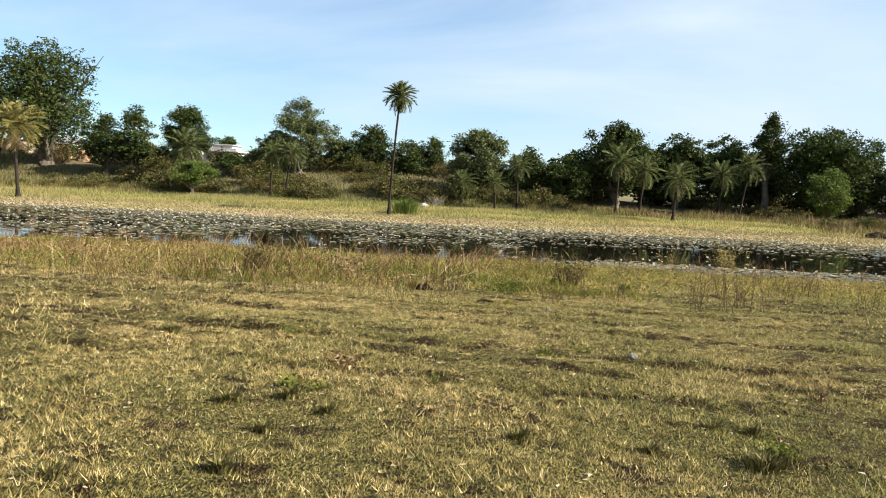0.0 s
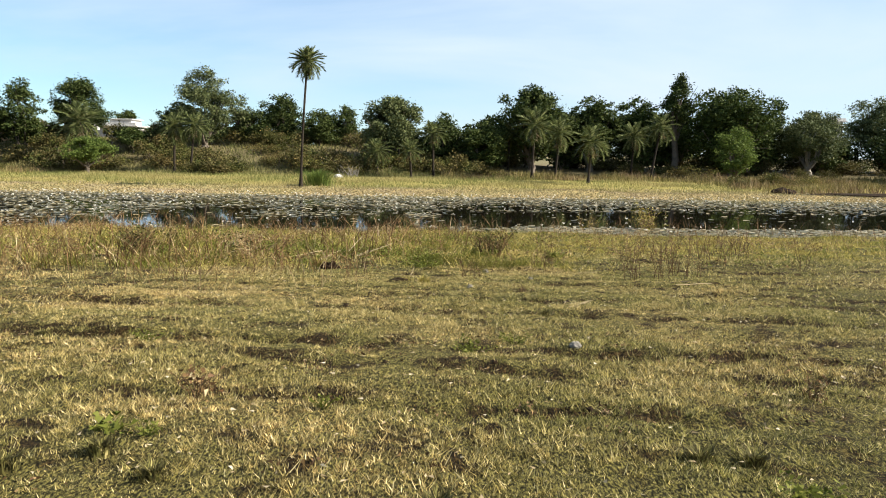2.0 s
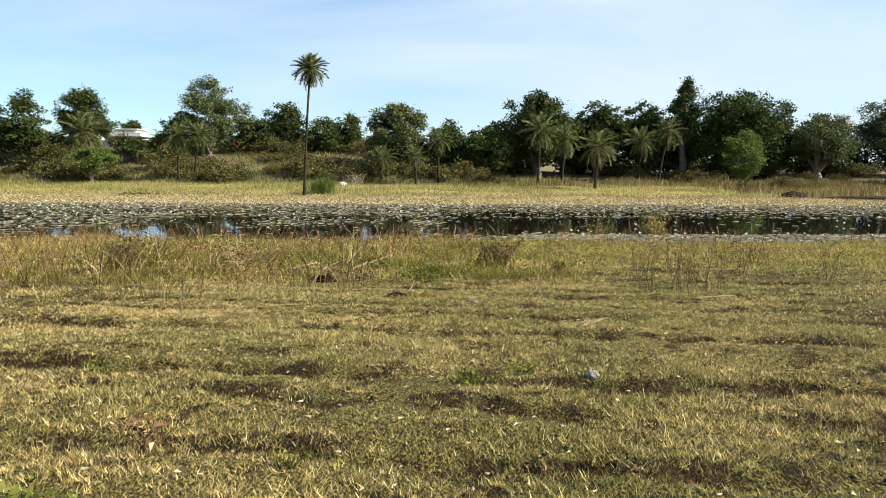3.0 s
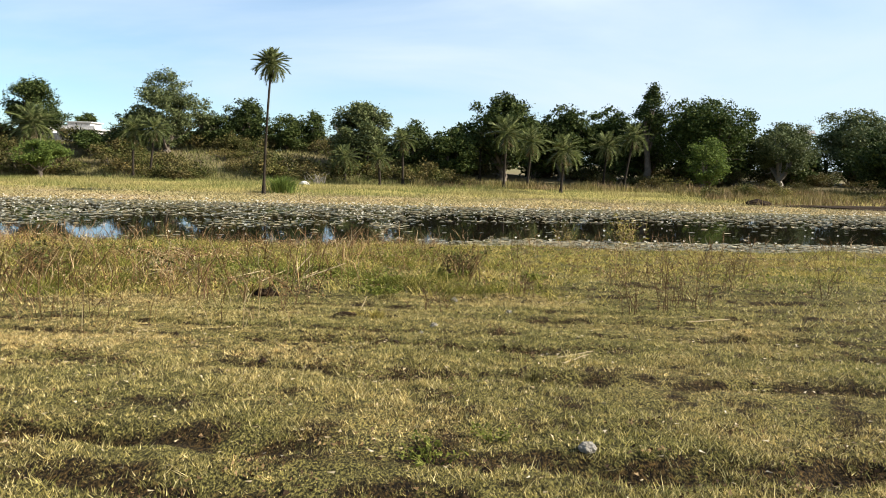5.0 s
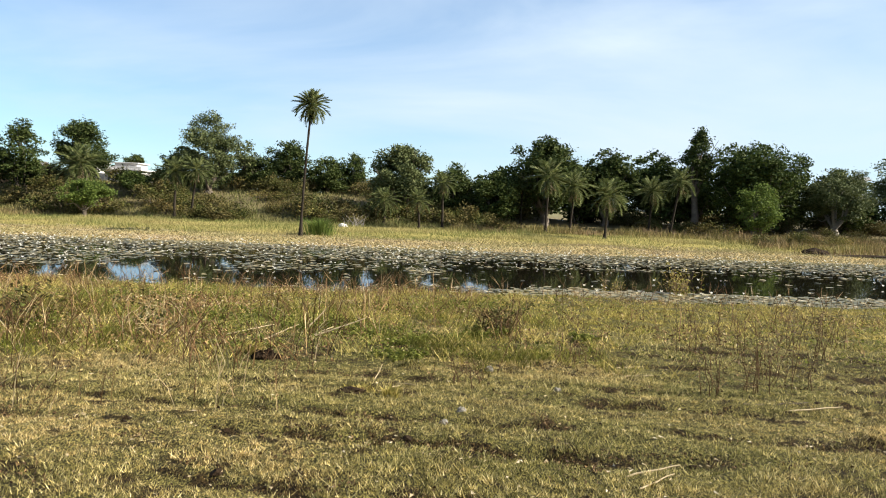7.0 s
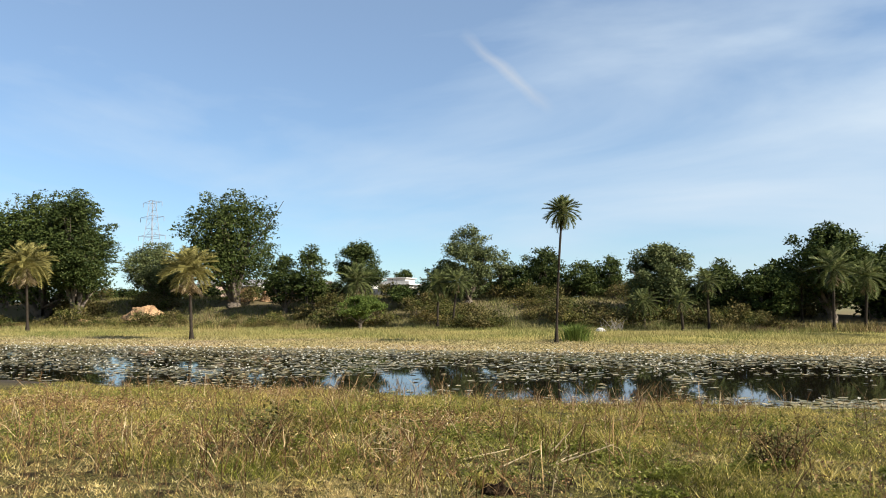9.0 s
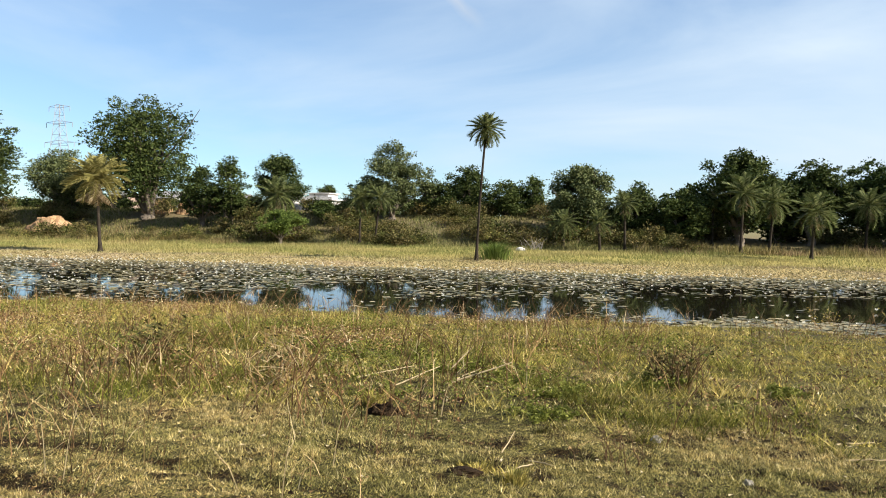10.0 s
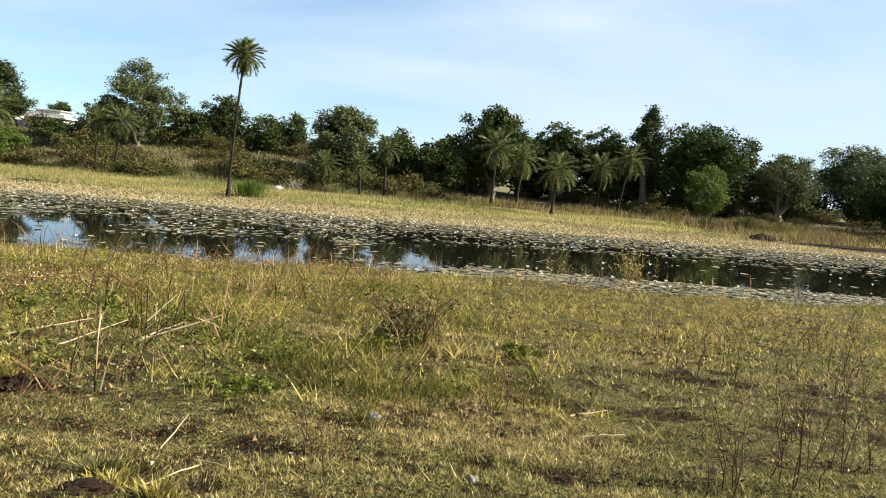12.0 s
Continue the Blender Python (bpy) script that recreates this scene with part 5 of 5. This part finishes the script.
stick(1.05, 14.19, -0.93, 0.81, 13.81, -0.91, 0.008, "pale dead stick lying among weeds", M_LITTER, 26)
stick(2.88, 10.39, -0.68, 3.21, 10.65, -0.65, 0.008, "pale dead stick lying among weeds", M_LITTER, 27)
stick(5.39, 13.32, -0.87, 6.18, 13.66, -0.89, 0.01, "pale dead stick lying among weeds", M_LITTER, 28)
twig_thing("dry_weed", 1.74, 14.75, 95, "dark forked dead weed, leafless", "weed", 0.42, 3, 0.02, M_DARKSTEM, 0.008, 0, None, 0.02, 0.5, 7)
lump("stone", 2.42, 7.78, 0.12, 0.09, 0.05, M_STONE, "pale tan stone half buried in a furrow", "stone", 21)
lump("stone", 1.74, 12.88, 0.11, 0.08, 0.05, M_STONE, "small whitish stone on turf", "stone", 22)
lump("clod", -0.98, 15.98, 0.26, 0.2, 0.16, M_SOIL, "black clod of dug earth in the grass", "clod", 23, 0.45)
lump("clod", -0.88, 16.19, 0.22, 0.18, 0.10, M_SOIL, "black clod of dug earth in the grass", "clod", 24, 0.45)

# ---- litter, clods, stalks without number ----
def litter(n, x0, x1, y0, y1, size, name, label, mat, z_up=0.02):
    x, y = scatter(n, x0, x1, y0, y1)
    r = np.random.default_rng(n)
    c = np.stack([x, y, height(x, y) + z_up + r.uniform(0, 0.02, len(x))], -1)
    v, f = cards(c, size, r)
    v2 = v.reshape(-1, 3, 3)
    v2[:, :, 2] = c[:, None, 2] + (v2[:, :, 2] - c[:, None, 2]) * 0.4
    tagged(new(name, np_mesh(name, v2.reshape(-1, 3), f, mat)), label, "leaf litter", kind="stuff")


litter(2600, -6, 9, 1, 12, 0.022, "dry_leaves", "pale curled dry leaves scattered on the turf", M_LITTER, 0.03)
litter(1200, -12, 14, 10, 20, 0.024, "dry_leaves", "pale curled dry leaves scattered on the turf", M_LITTER, 0.04)


def clods(n):
    x, y = scatter(n, -9, 13, 2.5, 20)
    t, s = furrow(x, y)
    ok = (rng.uniform(0, 1, len(x)) < 0.6 * s * t * (0.65 + 0.35 * wob(x, y, 1.1, 0.2)))
    x, y = x[ok], y[ok]
    n = len(x)
    base = np.array([(0, 0, 1), (1, 0, 0.1), (0.3, 0.95, 0), (-0.8, 0.6, 0.1), (-0.8, -0.6, 0), (0.3, -0.95, 0.1), (0.6, 0.3, 0.75), (-0.5, 0.1, 0.8), (0.1, -0.6, 0.75)], float)
    tri = np.array([(0, 6, 7), (0, 7, 8), (0, 8, 6), (6, 1, 2), (6, 2, 7), (7, 2, 3), (7, 3, 4), (7, 4, 8), (8, 4, 5), (8, 5, 1), (8, 1, 6)])
    sz = rng.uniform(0.008, 0.020, n) * (1 + 1.6 * rng.uniform(0, 1, n) ** 6) * np.where(y > 9, 1.2, 1.0)
    v = base[None] * (1 + rng.normal(0, 0.18, (n, 9, 3))) * sz[:, None, None]
    v[:, :, 2] *= 0.7
    a = rng.uniform(0, 6.28, n)
    vx = v[:, :, 0] * np.cos(a)[:, None] - v[:, :, 1] * np.sin(a)[:, None] + x[:, None]
    vy = v[:, :, 0] * np.sin(a)[:, None] + v[:, :, 1] * np.cos(a)[:, None] + y[:, None]
    vz = v[:, :, 2] + (height(x, y) - 0.005)[:, None]
    f = (np.arange(n)[:, None, None] * 9 + tri[None]).reshape(-1, 3)
    tagged(new("soil_clods", np_mesh("soil_clods", np.stack([vx, vy, vz], -1).reshape(-1, 3), f, M_SOIL)), "dark crumbled soil clods along the furrows", "soil clods", kind="stuff")


clods(48000)


def dead_growth(n):
    """Mats of dark dead weeds and crumbled soil along the furrows."""
    x, y = scatter(n, -9, 13, 2.0, 22)
    t, s = furrow(x, y)
    p = s * t * np.clip(0.45 + 0.8 * wob(x, y, 1.3, 0.8), 0, 1) + 0.05
    ok = rng.uniform(0, 1, len(x)) < p
    x, y = x[ok], y[ok]
    r = np.random.default_rng(9)
    per = 26
    w = np.repeat(r.uniform(0.05, 0.14, len(x)), per)
    cx = np.repeat(x, per) + r.normal(0, 1, len(x) * per) * w * 1.3
    cy = np.repeat(y, per) + r.normal(0, 1, len(x) * per) * w * 0.6
    v, f = cards(np.stack([cx, cy, height(cx, cy) + r.uniform(0.0, 0.055, len(cx))], -1), 0.017, r)
    tagged(new("dead_weeds", np_mesh("dead_weeds", v, f, M_DARKSTEM)), "dark brown dead weeds and crumbs along the furrows", "dead weeds", kind="stuff")


dead_growth(8000)


def stalk_field(n):
    x, y = scatter(n, -20, 26, 11.0, 35.2)
    dens = 1.1 * smooth01((0.5 - x) / 2.5) * smooth01((y - 11.5) / 2) * smooth01((20 - y) / 3) + np.where(x < 3, 0.75, 0.25) * (0.5 + 0.5 * wob(x, y, 0.5, 1.5)) * smooth01((y - 15) / 5) + 0.6 * smooth01((y - 32) / 2) * (0.5 + 0.5 * wob(x, y, 0.7, 0.2))
    dens = dens * np.clip(0.5 + 1.1 * wob(x, y, 1.6, 2.7), 0.05, 1.3)
    ok = (rng.uniform(0, 1, len(x)) < dens) & (y < 35.3 + shore(x))
    x, y = x[ok], y[ok]
    z = height(x, y)
    paths = []
    for k in range(len(x)):
        h = (0.25 + 0.65 * rng.uniform(0, 1) ** 1.5) * (0.7 if y[k] < 14 else 1.0)
        lx, ly = rng.normal(0, 0.42) * h, rng.normal(0, 0.42) * h
        m = np.array([x[k] + lx * 0.4, y[k] + ly * 0.4, z[k] + h * 0.55])
        e = np.array([x[k] + lx, y[k] + ly, z[k] + h])
        thick = 0.55 if y[k] < 15 else 0.9
        paths.append([((x[k], y[k], z[k] - 0.02), 0.009 * thick), (m, 0.007 * thick), (e, 0.003 * thick)])
        for _ in range(2):
            paths.append([(m, 0.005 * thick), ((m + e) / 2 + rng.normal(0, 0.03, 3), 0.004 * thick), (e + rng.normal(0, 0.12, 3), 0.002 * thick)])
    v, f = tubes(paths, 3)
    tagged(new("dry_stalks", np_mesh("dry_stalks", v, f, M_DRYSTEM)), "reddish-brown dry weed stalks before the water", "dry weeds", kind="stuff")


stalk_field(14000)


def rank_growth(n):
    """Mixed low weeds, green and browning, thick between the turf and the water."""
    x, y = scatter(n, -22, 14, 15.5, 34.5)
    dens = np.where(x < 3.5, 1.0, 0.25) * np.clip(0.35 + 0.65 * wob(x, y, 0.55, 4.0) + 0.3 * wob(x, y, 1.7, 1.0), 0.05, 1) * smooth01((y - 15.5) / 3)
    ok = (rng.uniform(0, 1, len(x)) < dens) & (y < 34.6 + shore(x))
    x, y = x[ok], y[ok]
    per = 9
    r = np.random.default_rng(3)
    top = r.uniform(0.10, 0.38, len(x))
    h = np.repeat(top, per) * r.uniform(0.2, 1.0, len(x) * per)
    c = np.stack([np.repeat(x, per) + r.normal(0, 0.07, len(h)), np.repeat(y, per) + r.normal(0, 0.07, len(h)), np.repeat(height(x, y), per) + h], -1)
    green = np.repeat(wob(x, y, 0.5, 7.0) + r.normal(0, 0.35, len(x)) > 0.15, per)
    for name, sel, mat, label in (("weeds", green, M_WEED, "low leafy green weeds before the water"), ("weeds", ~green, M_DRYSTEM, "low browning weeds before the water")):
        v, f = cards(c[sel], 0.03, r)
        tagged(new(name, np_mesh(name, v, f, mat)), label, "weeds", kind="stuff")


rank_growth(22000)


# a green clump at the foot of the lone palm
tussock(-9.7, 79.5, 70, 1.7, 4.0, 700, M_LEAF_LIGHT, "clump of tall fresh green reeds beside the lone palm", "reed_clump")
